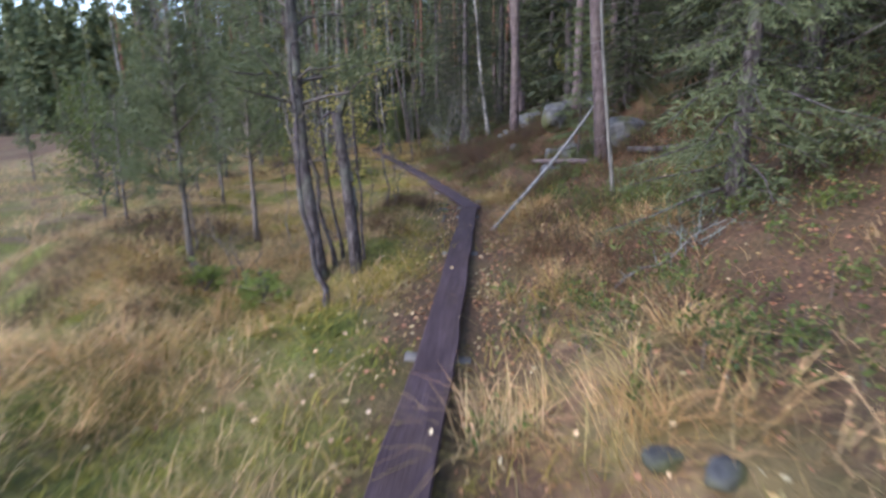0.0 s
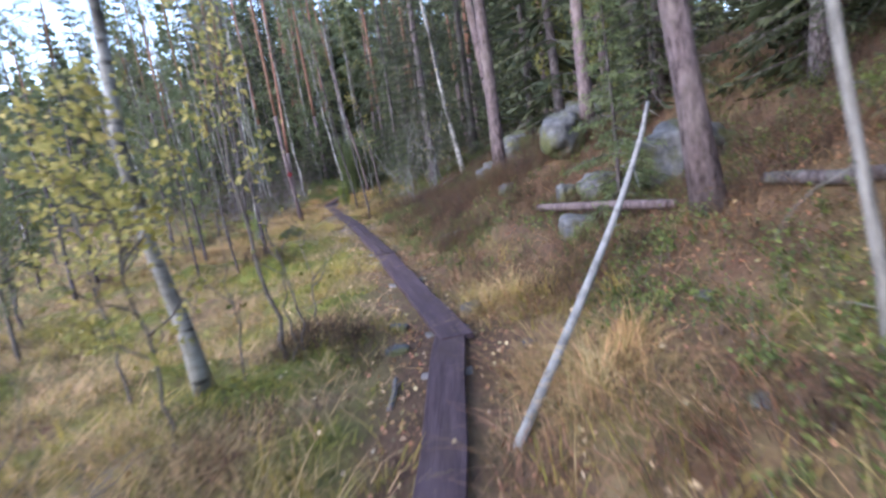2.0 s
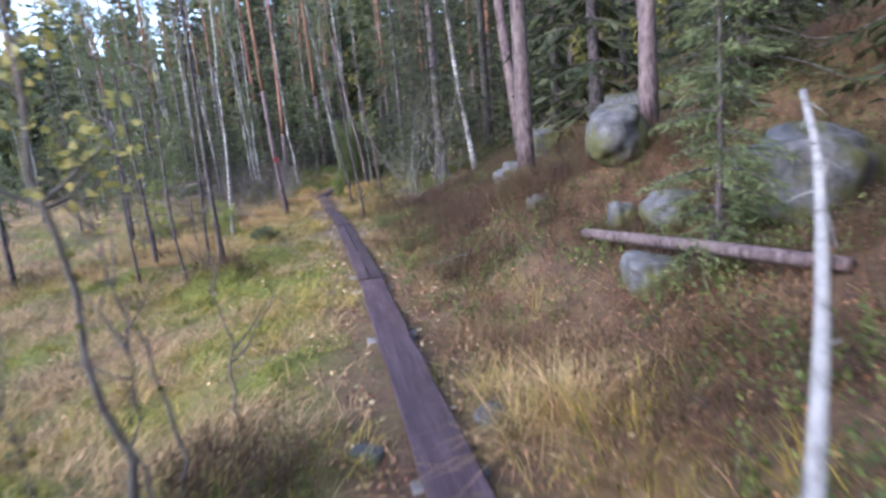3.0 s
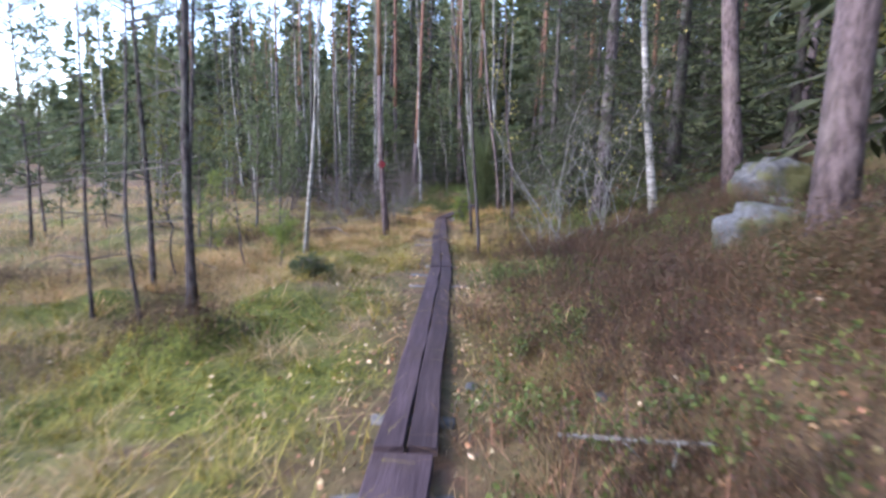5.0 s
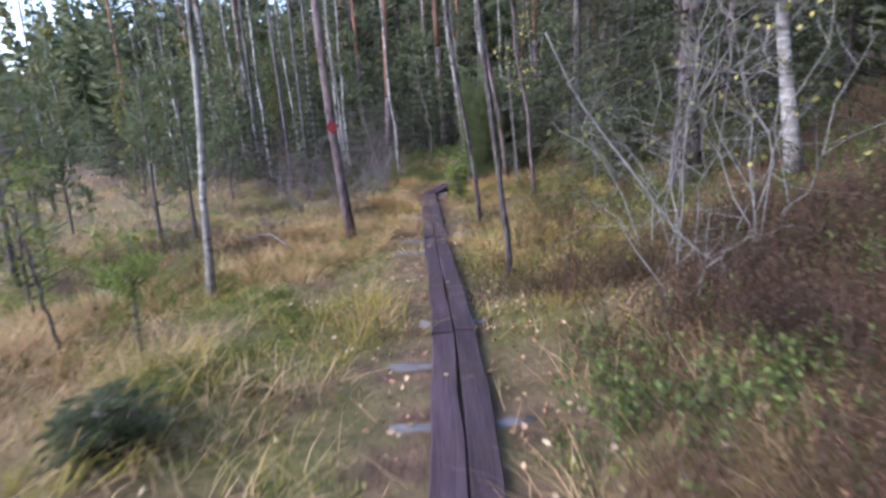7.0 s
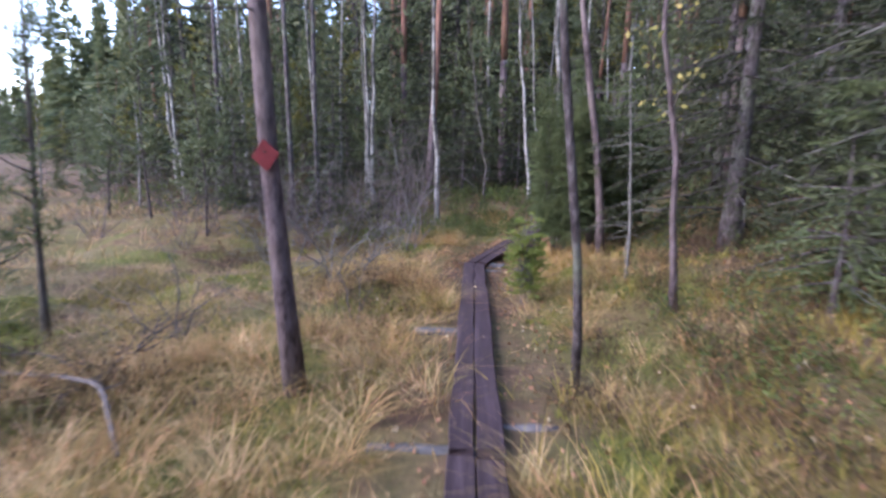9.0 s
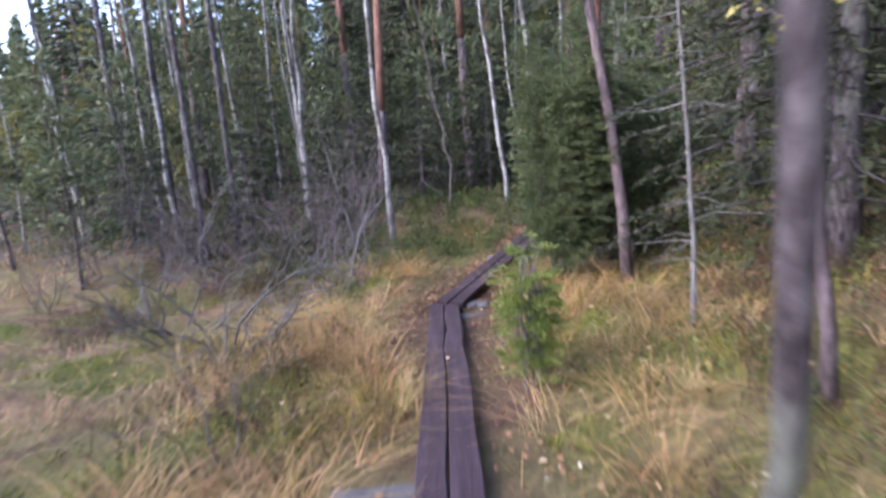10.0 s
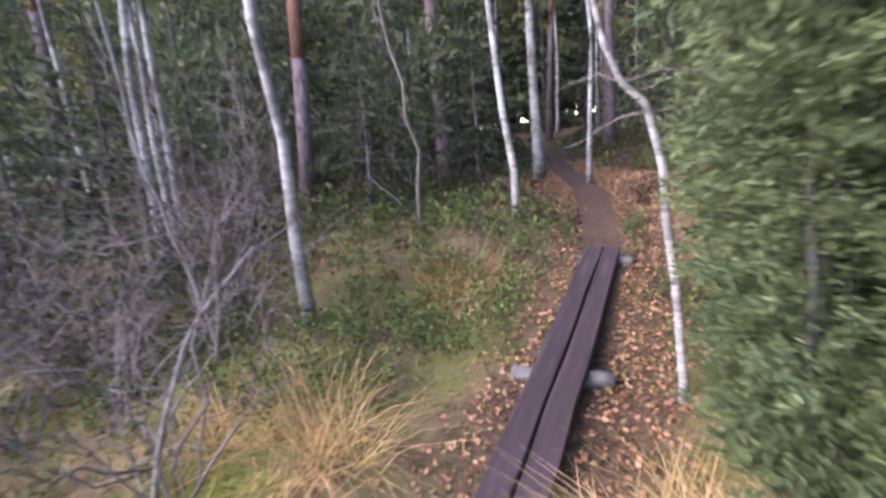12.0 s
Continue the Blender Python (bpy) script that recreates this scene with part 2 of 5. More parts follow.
def blades(base, azimuth, length, lean, curl, width):
    """Grass blades: bent, tapering, five points and three triangles each."""
    n = len(base)
    out = np.stack([np.cos(azimuth), np.sin(azimuth), np.zeros(n)], -1)
    side = np.stack([-np.sin(azimuth), np.cos(azimuth), np.zeros(n)], -1)
    tw = RNG.uniform(-0.9, 0.9, n)[:, None]
    side = unit(side + out * tw)

    def at(s):
        run, rise = lean * s + curl * s * s, s * (1 - 0.45 * curl * s)
        norm = np.sqrt(1 + 0.5 * lean**2)
        return base + (out * (run / norm)[:, None] + np.array([[0, 0, 1.0]]) * (rise / norm)[:, None]) * length[:, None]

    w = width[:, None]
    v = np.stack([at(0) - side * w / 2, at(0) + side * w / 2, at(0.55) + side * w * 0.4, at(0.55) - side * w * 0.4, at(1.0)], 1)
    k = np.arange(n)[:, None] * 5
    t = np.concatenate([k + [[0, 1, 2]], k + [[0, 2, 3]], k + [[3, 2, 4]]])
    return v.reshape(-1, 3), t


# ---- the lie of the land ----
BOARD_Y = [-4.0, 1.5, 2.55, 5.1, 6.8, 8.3, 9.4, 12.5, 15.0, 18.0, 20.5, 25.4, 27.4, 28.6, 30.4, 40.0]
BOARD_X = [-1.2, 0.45, 0.74, 1.46, 1.93, 2.27, 2.22, 2.22, 2.14, 2.0, 1.8, 1.48, 2.46, 2.95, 3.4, 4.6]
WAVES = [(RNG.uniform(0, 6.28), RNG.uniform(0, 6.28), k) for k in np.geomspace(0.8, 6.5, 22)]


def board_x(y):
    return np.interp(y, BOARD_Y, BOARD_X)


def smooth(a, b, x):
    t = np.clip((x - a) / (b - a), 0, 1)
    return t * t * (3 - 2 * t)


def zone(x, y, cx, cy, rx, ry):
    """1 inside an ellipse, falling to 0 outside it."""
    return 1 - smooth(0.55, 1.15, np.hypot((x - cx) / rx, (y - cy) / ry))


def ground_z(x, y):
    x, y = np.asarray(x, float), np.asarray(y, float)
    d = x - board_x(y)
    s = np.interp(y, [0, 5, 7.7, 9.6, 10.6, 12, 14, 18, 22, 26, 32], [0.25, 0.46, 0.5, 0.27, 0.28, 0.37, 0.36, 0.24, 0.28, 0.3, 0.1])
    r = np.maximum(0, d - 0.25)
    z = np.minimum(s * r * r / (r + 0.6), 3 + 0.12 * np.maximum(0, d)) * (1 - 0.9 * smooth(60, 200, np.hypot(x, y)))
    z = z - 0.035 * np.minimum(np.maximum(0, -d - 0.8), 12)
    z = z + np.where(y < 31, 0.13 * np.maximum(0, y - 25.3), 0.741 + 0.02 * (np.minimum(y, 80) - 31))
    z = z + 0.28 * zone(x, y, 0.18, 14.0, 0.5, 0.5)
    z = z + 0.28 * zone(x, y, 5.3, 12.8, 1.7, 1.4) + 0.5 * smooth(4.2, 5.8, d) * zone(x, y, 8.0, 10.0, 5.0, 4.5)
    z = z - 0.45 * zone(x, y, -5.4, 4.6, 3.0, 3.6)
    shore = (x + 6) * 0.69 + (y - 30) * 0.72
    z = z - 0.9 * smooth(13, 18, -x) * smooth(0, 5, -shore)
    lump = sum(np.sin(k * (x * np.cos(a) + y * np.sin(a)) + p) / (1 + 0.45 * k) for a, p, k in WAVES)
    z = z + 0.055 * smooth(0.25, 0.7, np.abs(d)) * mossy(x, y) * np.sin(9.1 * x + 2.2 * np.sin(4.7 * y)) * np.sin(8.3 * y + 1.9 * np.sin(5.3 * x + 1))
    return z + 0.055 * lump * (0.2 + 0.8 * smooth(0.25, 1.2, np.abs(d))) * (1 - smooth(40, 80, np.hypot(x, y)))


def height(x, y):
    return float(ground_z(x, y))


def wave(x, y, k, a=0.0):
    return 0.5 + 0.25 * (np.sin(k * x + 1.7 * a + 2 * np.sin(0.6 * k * y + a)) + np.sin(k * y * 1.1 + a * 2.3 + 2 * np.sin(0.7 * k * x - a)))


def patch(x, y):
    """1 on grassy ground, 0 in the mossy gaps between the tufts."""
    return smooth(0.36, 0.6, 0.6 * wave(x, y, 2.3, 1.9) + 0.4 * wave(x, y, 5.3, 0.7))


def mossy(x, y):
    d = x - board_x(y)
    bog = 0.95 * smooth(0.3, 0.9, np.abs(d)) * (1 - patch(x, y)) * (1 - smooth(26, 28, y)) * (1 - smooth(0, 0.6, d) * (1 - smooth(17.5, 19, y)))
    m = np.maximum.reduce([bog, zone(x, y, -0.6, 2.9, 1.5, 1.6), 0.9 * zone(x, y, 1.15, 8.3, 0.7, 1.3), 0.8 * zone(x, y, 1.1, 10.8, 0.8, 1.2), 0.85 * zone(x, y, 3.1, 19.6, 1.3, 2.0), 0.7 * zone(x, y, 2.8, 22.6, 0.9, 1.6), 0.8 * zone(x, y, -0.3, 19.3, 1.8, 1.8), 0.5 * zone(x, y, 0.4, 22.4, 1.2, 1.6), 0.6 * zone(x, y, 2.75, 14.0, 0.4, 1.8), 0.5 * zone(x, y, 2.7, 17.0, 0.7, 1.6), zone(x, y, 0.25, 1.9, 0.35, 1.3), 0.45 * zone(x, y, 0.9, 6.2, 0.7, 1.3), zone(x, y, -0.76, 4.58, 0.6, 0.6), zone(x, y, 0.9, 14.6, 0.95, 1.9),
                           zone(x, y, 0.9, 17.5, 0.7, 1.0), zone(x, y, 0.9, 13.2, 1.1, 1.3), 0.6 * zone(x, y, 0.6, 27.6, 1.8, 1.3), zone(x, y, 4.2, 5.6, 1.0, 1.2), zone(x, y, -0.4, 20.3, 0.8, 0.6)])
    return np.clip(np.maximum(m, 1.5 * zone(x, y, 0.6, 13.5, 1.5, 1.6)) * (0.1 + 1.15 * wave(x, y, 3.4, 0.4)) * (0.6 + 0.8 * wave(x, y, 7.5, 1.4)), 0, 1)


def trodden(x, y):
    d = x - board_x(y)
    path = (1 - smooth(0.25, 0.72, np.abs(d - 0.18 * smooth(0.1, 0.4, d)))) * (1 - 0.35 * wave(x, y, 1.9, 2.0))
    path *= np.interp(y, [0, 8, 9.5, 12, 14, 17, 19, 22, 26], [0.75, 1, 0.7, 0.45, 0.55, 0.4, 0.3, 0.45, 1])
    end = np.maximum(zone(x, y, 3.6, 31.6, 1.8, 2.2), 0.5 * zone(x, y, 1.9, 3.4, 0.5, 1.6))
    return np.clip(np.maximum(path, end), 0, 1)


def wooded(x, y):
    """Bare needle litter under the trees and on the slope."""
    d = x - board_x(y)
    f = np.maximum(0.9 * smooth(27.5, 31, y - 0.25 * np.maximum(0, -x - 3)), 0.9 * smooth(0.7, 1.7, d) * (1 - smooth(16, 19, y)) + 0.75 * smooth(1.1, 2.6, d) * smooth(16, 19, y))
    return f * (0.45 + 0.75 * wave(x, y, 1.3, 0.7)).clip(0, 1)


def build_ground():
    def steps(lo, hi, fine, far, grow=1.16):
        a = list(np.arange(lo, hi + 1e-6, fine))
        s = fine
        while a[-1] < far:
            s *= grow
            a.append(a[-1] + s)
        s = fine
        while a[0] > -far:
            s *= grow
            a.insert(0, a[0] - s)
        return np.array(a)

    xs, ys = steps(-4.5, 8.0, 0.105, 320), steps(-2.5, 33, 0.105, 320)
    gx, gy = np.meshgrid(xs, ys, indexing="ij")
    v = np.stack([gx, gy, ground_z(gx, gy)], -1).reshape(-1, 3)
    i, j = np.meshgrid(np.arange(len(xs) - 1), np.arange(len(ys) - 1), indexing="ij")
    q = (i * len(ys) + j).ravel()
    t = np.concatenate([np.stack([q, q + len(ys), q + len(ys) + 1], -1), np.stack([q, q + len(ys) + 1, q + 1], -1)])
    m = material("forest_floor", [(0.28, (0.05, 0.03, 0.02)), (0.45, (0.12, 0.07, 0.042)), (0.58, (0.2, 0.13, 0.072)), (0.75, (0.25, 0.165, 0.09))], (6, 6, 6), 0.97, 1.0, bump_scale=(26, 26, 26), detail=10,
                 stops2=[(0.3, (0.07, 0.07, 0.022)), (0.5, (0.15, 0.12, 0.05)), (0.7, (0.22, 0.165, 0.07))], scale2=(6, 6, 6), fac2=(0.42, 0.56))
    me = tri_mesh("ground", v, t, m, True)
    n, l = m.node_tree.nodes, m.node_tree.links
    bsdf = n["Principled BSDF"]
    base = bsdf.inputs["Base Color"].links[0].from_socket
    co = n["Texture Coordinate"]
    for key, cols, sc in (("moss", ((0.04, 0.05, 0.012), (0.17, 0.185, 0.036)), 30), ("soil", ((0.026, 0.016, 0.012), (0.135, 0.073, 0.045)), 34)):
        f = mossy(gx, gy) if key == "moss" else np.maximum(trodden(gx, gy), wooded(gx, gy))
        me.attributes.new(key, "FLOAT", "POINT").data.foreach_set("value", f.ravel().astype(np.float32))
        at = n.new("ShaderNodeAttribute")
        at.attribute_name = key
        nz = n.new("ShaderNodeTexNoise")
        nz.inputs["Scale"].default_value, nz.inputs["Detail"].default_value = sc, 8
        l.new(co.outputs["Object"], nz.inputs[0])
        rp = n.new("ShaderNodeValToRGB")
        rp.color_ramp.elements[0].position, rp.color_ramp.elements[0].color = 0.32, (*cols[0], 1)
        rp.color_ramp.elements[1].position, rp.color_ramp.elements[1].color = 0.7, (*cols[1], 1)
        l.new(nz.outputs[0], rp.inputs[0])
        mx = n.new("ShaderNodeMix")
        mx.data_type = "RGBA"
        l.new(at.outputs["Fac"], mx.inputs[0])
        l.new(base, mx.inputs[6])
        l.new(rp.outputs[0], mx.inputs[7])
        base = mx.outputs[2]
    l.new(base, bsdf.inputs["Base Color"])
    tagged(new("ground", me), "peaty forest floor with moss, litter and dry grass", "ground", kind="structure")


build_ground()

wm = material("bog_water", [(0.4, (0.02, 0.024, 0.024)), (0.6, (0.03, 0.034, 0.032))], (0.6, 0.6, 0.6), 0.08, 0.05, bump_scale=(5, 5, 5), spec=0.5)
me = bpy.data.meshes.new("water")
me.from_pydata([(-300, -200, -0.85), (-12, -200, -0.85), (-12, 300, -0.85), (-300, 300, -0.85)], [], [(0, 1, 2, 3)])
me.materials.append(wm)
tagged(new("water", me), "still grey water of the open bog pool", "water", kind="structure")


# ---- boardwalk ----
def plank_mesh(length, width, thick=0.045):
    n = max(4, int(length / 0.4))
    ys = np.linspace(0, length, n + 1)
    b = 0.006
    ring = np.array([(-0.5, -0.5, b, 0), (0.5, -0.5, -b, 0), (0.5, -0.5, 0, b), (0.5, 0.5, 0, -b), (0.5, 0.5, -b, 0), (-0.5, 0.5, b, 0), (-0.5, 0.5, 0, -b), (-0.5, -0.5, 0, b)])
    v = []
    for y in ys:
        wob, e = RNG.normal(0, 0.0035), RNG.normal(0, 0.004, 2)
        for k, (x, z, bx, bz) in enumerate(ring):
            v.append((x * width + bx + wob + (e[0] if x < 0 else e[1]), y + (RNG.normal(0, 0.006) if y in (ys[0], ys[-1]) else 0), z * thick + bz + RNG.normal(0, 0.0012)))
    t = []
    for i in range(n):
        for k in range(8):
            a, c = i * 8 + k, i * 8 + (k + 1) % 8
            t += [(a, c, c + 8), (a, c + 8, a + 8)]
    for k in range(1, 7):
        t += [(0, k + 1, k), (n * 8, n * 8 + k, n * 8 + k + 1)]
    return tri_mesh("plank", v, t, M_PLANK, flat=True)


def sleeper_mesh(length, r):
    ys = np.linspace(-length / 2, length / 2, 7)
    p = np.stack([ys, RNG.normal(0, 0.006, 7), RNG.normal(0, 0.004, 7)], -1)
    return Pile().add(*tube(p, np.full(7, r) * RNG.uniform(0.92, 1.06, 7), 10, 0.03)).mesh("sleeper", M_LOG, True)


def section(a, b, width, planks, sleepers, label):
    """One length of boardwalk from a to b; sleepers: places along it, with length and shift sideways."""
    a, b = Vector(a), Vector(b)
    way = b - a
    root = thing("boardwalk", label, "boardwalk", *a, group="lengths of the boardwalk")
    root.rotation_euler = (math.atan2(way.z, way.xy.length), 0, math.atan2(-way.x, way.y))
    gap = 0.012
    w = (width - gap * (planks - 1)) / planks
    for k in range(planks):
        ob = part("plank", plank_mesh(way.length + RNG.uniform(-0.03, 0.03), w), root)
        ob.location = ((k - (planks - 1) / 2) * (w + gap), RNG.uniform(-0.02, 0.02), -0.0225 + RNG.uniform(-0.003, 0.003))
        ob.rotation_euler = (0, radians(RNG.uniform(-1.2, 1.2)), radians(RNG.uniform(-0.12, 0.12)))
        for y in (0.12, way.length - 0.12):
            nail = part("nail", Pile().add(*tube([(0, 0, 0.019), (0, 0, 0.0245)], [0.004, 0.004], 6)).mesh("nail", M_RUSTY), ob)
            nail.location = (RNG.uniform(-0.02, 0.02), y, 0)
    for y, length, shift in sleepers:
        ob = part("sleeper", sleeper_mesh(length, 0.05), root, "weathered grey round cross log")
        ob.location = (shift, y, -0.095)
        ob.rotation_euler = (0, radians(RNG.uniform(-2, 2)), radians(RNG.uniform(-5, 5)))


ONE = "single dark wet plank laid on cross logs"
TWO = "pair of dark wet planks laid on cross logs"
section((-1.15, -3.7, 0.085), (0.73, 2.52, 0.085), 0.255, 1, [(0.5, 0.4, 0), (3.2, 0.4, 0)], ONE)
section((0.73, 2.5, 0.095), (2.24, 8.22, 0.085), 0.25, 1, [(0.3, 0.42, 0), (3.0, 0.4, 0), (5.3, 0.36, 0)], ONE)
section((2.29, 8.12, 0.095), (2.21, 12.4, 0.085), 0.275, 1, [(0.35, 0.38, 0), (2.4, 0.42, 0), (4.0, 0.5, 0)], ONE)
section((2.22, 12.43, 0.09), (2.05, 17.25, 0.085), 0.29, 2, [(0.4, 0.45, 0), (3.8, 0.68, 0.0), (4.45, 0.6, -0.1)], TWO)
section((2.05, 17.28, 0.09), (1.8, 20.45, 0.085), 0.29, 2, [(0.3, 0.45, 0), (2.65, 0.56, -0.2)], TWO)
section((1.8, 20.48, 0.09), (1.47, 25.38, 0.085), 0.29, 2, [(0.1, 0.72, -0.2), (0.36, 0.8, 0.06), (2.05, 0.55, -0.24), (4.7, 0.5, 0.2)], TWO)
section((1.51, 25.36, 0.11), (2.95, 28.6, 0.53), 0.28, 2, [(0.15, 0.5, 0.1), (1.68, 0.54, 0.0), (3.45, 0.5, 0.0)], TWO)


# ---- trees ----
def stem_path(dx1, dy1, h1, dx2, dy2, h2, h, n=14, wobble=0.0):
    """A bowed stem through three known points, going on upright above them."""
    zs = h * np.linspace(0, 1, n) ** 1.15
    sx, sy = (dx2 - dx1) / max(h2 - h1, 0.1) * 0.5, (dy2 - dy1) / max(h2 - h1, 0.1) * 0.5
    top = max(h, h2 + 0.01)
    kz = [0, h1, h2, top]
    x = np.interp(zs, kz, [0, dx1, dx2, dx2 + sx * (top - h2)])
    y = np.interp(zs, kz, [0, dy1, dy2, dy2 + sy * (top - h2)])
    for a in (x, y):
        a[1:-1] = (a[:-2] + 2 * a[1:-1] + a[2:]) / 4
        a[1:] += RNG.normal(0, wobble, n - 1) if wobble else 0
    p = np.stack([x, y, zs], -1)
    p[0, 2] = -0.15
    return p


def along(path, s):
    """Points at fractions s of a stem."""
    k = np.linspace(0, 1, len(path))
    return np.stack([np.interp(s, k, path[:, c]) for c in range(3)], -1)


def trunk_mesh(path, r, top=0.25, sides=10, flare=1.35, mat=None, rough=0.05):
    s = np.linspace(0, 1, len(path))
    rad = r * (1 - (1 - top) * s)
    rad[0] *= flare * 1.15
    rad[1] *= 1 + (flare - 1) * 0.35
    return Pile().add(*tube(path, rad, sides, rough)).mesh("trunk", mat, True)


def twig_lines(starts, ways, lengths, r, sag=0.2, bend=0.15, sides=3, n=5):
    """Thin crooked twigs as one pile; returns it and each twig's points."""
    pile, lines = Pile(), []
    pile.ends = []
    for b, w, ln in zip(starts, ways, lengths):
        s = np.linspace(0, 1, n)[:, None]
        p = b + w * ln * s - np.array([0, 0, sag * ln]) * s**2 + np.cumsum(RNG.normal(0, bend * ln / n, (n, 3)), 0) * (s > 0)
        rr = r * min(1.6, 0.5 + ln)
        pile.add(*tube(p, rr * (1 - 0.75 * s[:, 0]), sides, 0, False))
        lines.append(p)
        pile.ends.append(pile.n)
    return pile, lines


def limbs_of(pile, mat, root, name, single, label=""):
    """Hangs twigs on their tree: each one by itself, or all of them joined."""
    if not single:
        part(name + "work", pile.mesh(name + "work", mat), root, label, "stuff")
        return
    start = 0
    for v, t, end in zip(pile.v, pile.t, pile.ends):
        part(name, tri_mesh(name, v, t - start, mat), root, label)
        start = end


def needle_sprays(lines, every, size, width, droop=0.25, spread=0.9):
    """Shoots set on both sides of boughs."""
    b, w, ln = [], [], []
    for p in lines:
        total = np.linalg.norm(np.diff(p, axis=0), axis=1).sum()
        m = max(3, int(total / every))
        s = np.linspace(0.12, 1, m)
        q = along(p, s)
        way = unit(np.gradient(q, axis=0))
        flat = unit(np.cross(way, [0, 0, 1.0]))
        for sign in (-1, 1):
            b.append(q)
            w.append(way * 0.75 + sign * spread * flat * RNG.uniform(0.5, 1.2, (m, 1)) + [0, 0, -droop] + RNG.normal(0, 0.22, (m, 3)))
            ln.append(size * min(1.4, 0.45 + total) * (1.15 - 0.6 * s) * RNG.uniform(0.7, 1.3, m))
    b, w, ln = np.concatenate(b), np.concatenate(w), np.concatenate(ln)
    return kites(b, w, ln, width * RNG.uniform(0.7, 1.4, len(b)))


def fine_sprays(lines, every):
    """Boughs of side twigs, each twig set with short needled shoots."""
    st, wy, ln = [], [], []
    for p in lines:
        total = np.linalg.norm(np.diff(p, axis=0), axis=1).sum()
        m = max(3, int(total / every))
        s = np.linspace(0.1, 1, m)
        q = along(p, s)
        way = unit(np.gradient(q, axis=0))
        flat = unit(np.cross(way, [0, 0, 1.0]))
        for sign in (-1, 1):
            st.append(q)
            wy.append(way * 0.8 + sign * flat * RNG.uniform(0.6, 1.1, (m, 1)) + [0, 0, -0.22] + RNG.normal(0, 0.15, (m, 3)))
            ln.append((0.1 + 0.3 * total * (1.05 - s)) * RNG.uniform(0.7, 1.25, m))
    st, wy, ln = np.concatenate(st), unit(np.concatenate(wy)), np.concatenate(ln)
    n = 9
    s = np.linspace(0.05, 1, n)[None, :, None]
    q = st[:, None] + wy[:, None] * ln[:, None, None] * s - np.array([0, 0, 0.18]) * ln[:, None, None] * s**2
    w = wy[:, None] * 0.9 + RNG.normal(0, 0.55, q.shape)
    k = np.repeat(ln, n)
    return kites(q.reshape(-1, 3), w.reshape(-1, 3), (0.04 + 0.17 * k) * RNG.uniform(0.7, 1.3, len(k)), 0.009 + 0.024 * k)


def spruce(x, y, h, reach, r, label, start=0.06, whorl=0.32, every=0.16, size=0.34, width=0.07, dead=0, mat=None, group="", name="spruce_tree", fine=False, seg=4):
    root = thing(name, label, "tree", x, y, height(x, y), group)
    path = stem_path(0.02, 0, h / 3, 0, 0.03, h * 0.7, h)
    part("trunk", trunk_mesh(path, r, 0.08, 9, mat=M_BARK), root)
    starts, ways, ln = [], [], []
    for z in np.arange(h * start, h * 0.985, whorl):
        f = 1 - z / h
        for k in range(int(RNG.integers(4, 7))):
            a = RNG.uniform(0, 6.283)
            starts.append(along(path, (z / h) ** (1 / 1.15)))
            ways.append(unit(np.array([np.cos(a), np.sin(a), 0.35 - 0.6 * f])))
            ln.append(max(0.12, reach * f**0.8 * RNG.uniform(0.6, 1.12)))
    wood, lines = twig_lines(starts, ways, ln, 0.011, sag=0.12, bend=0.12, n=seg)
    limbs_of(wood, M_BARK, root, "branch", False)
    sprays = fine_sprays(lines, every) if fine else needle_sprays(lines, every, size, width)
    part("crown", Pile().add(*sprays).mesh("crown", mat or M_SPRUCE), root, "dark green drooping needle sprays")
    return root


def tuft(points, ways, n, ln, width):
    """Round pine tufts: needles spraying from shoot ends."""
    b = np.repeat(points, n, 0)
    w = np.repeat(ways, n, 0) * 0.8 + RNG.normal(0, 0.75, (len(b), 3))
    return kites(b + RNG.normal(0, ln * 0.25, b.shape), w, ln * RNG.uniform(0.6, 1.2, len(b)), width)


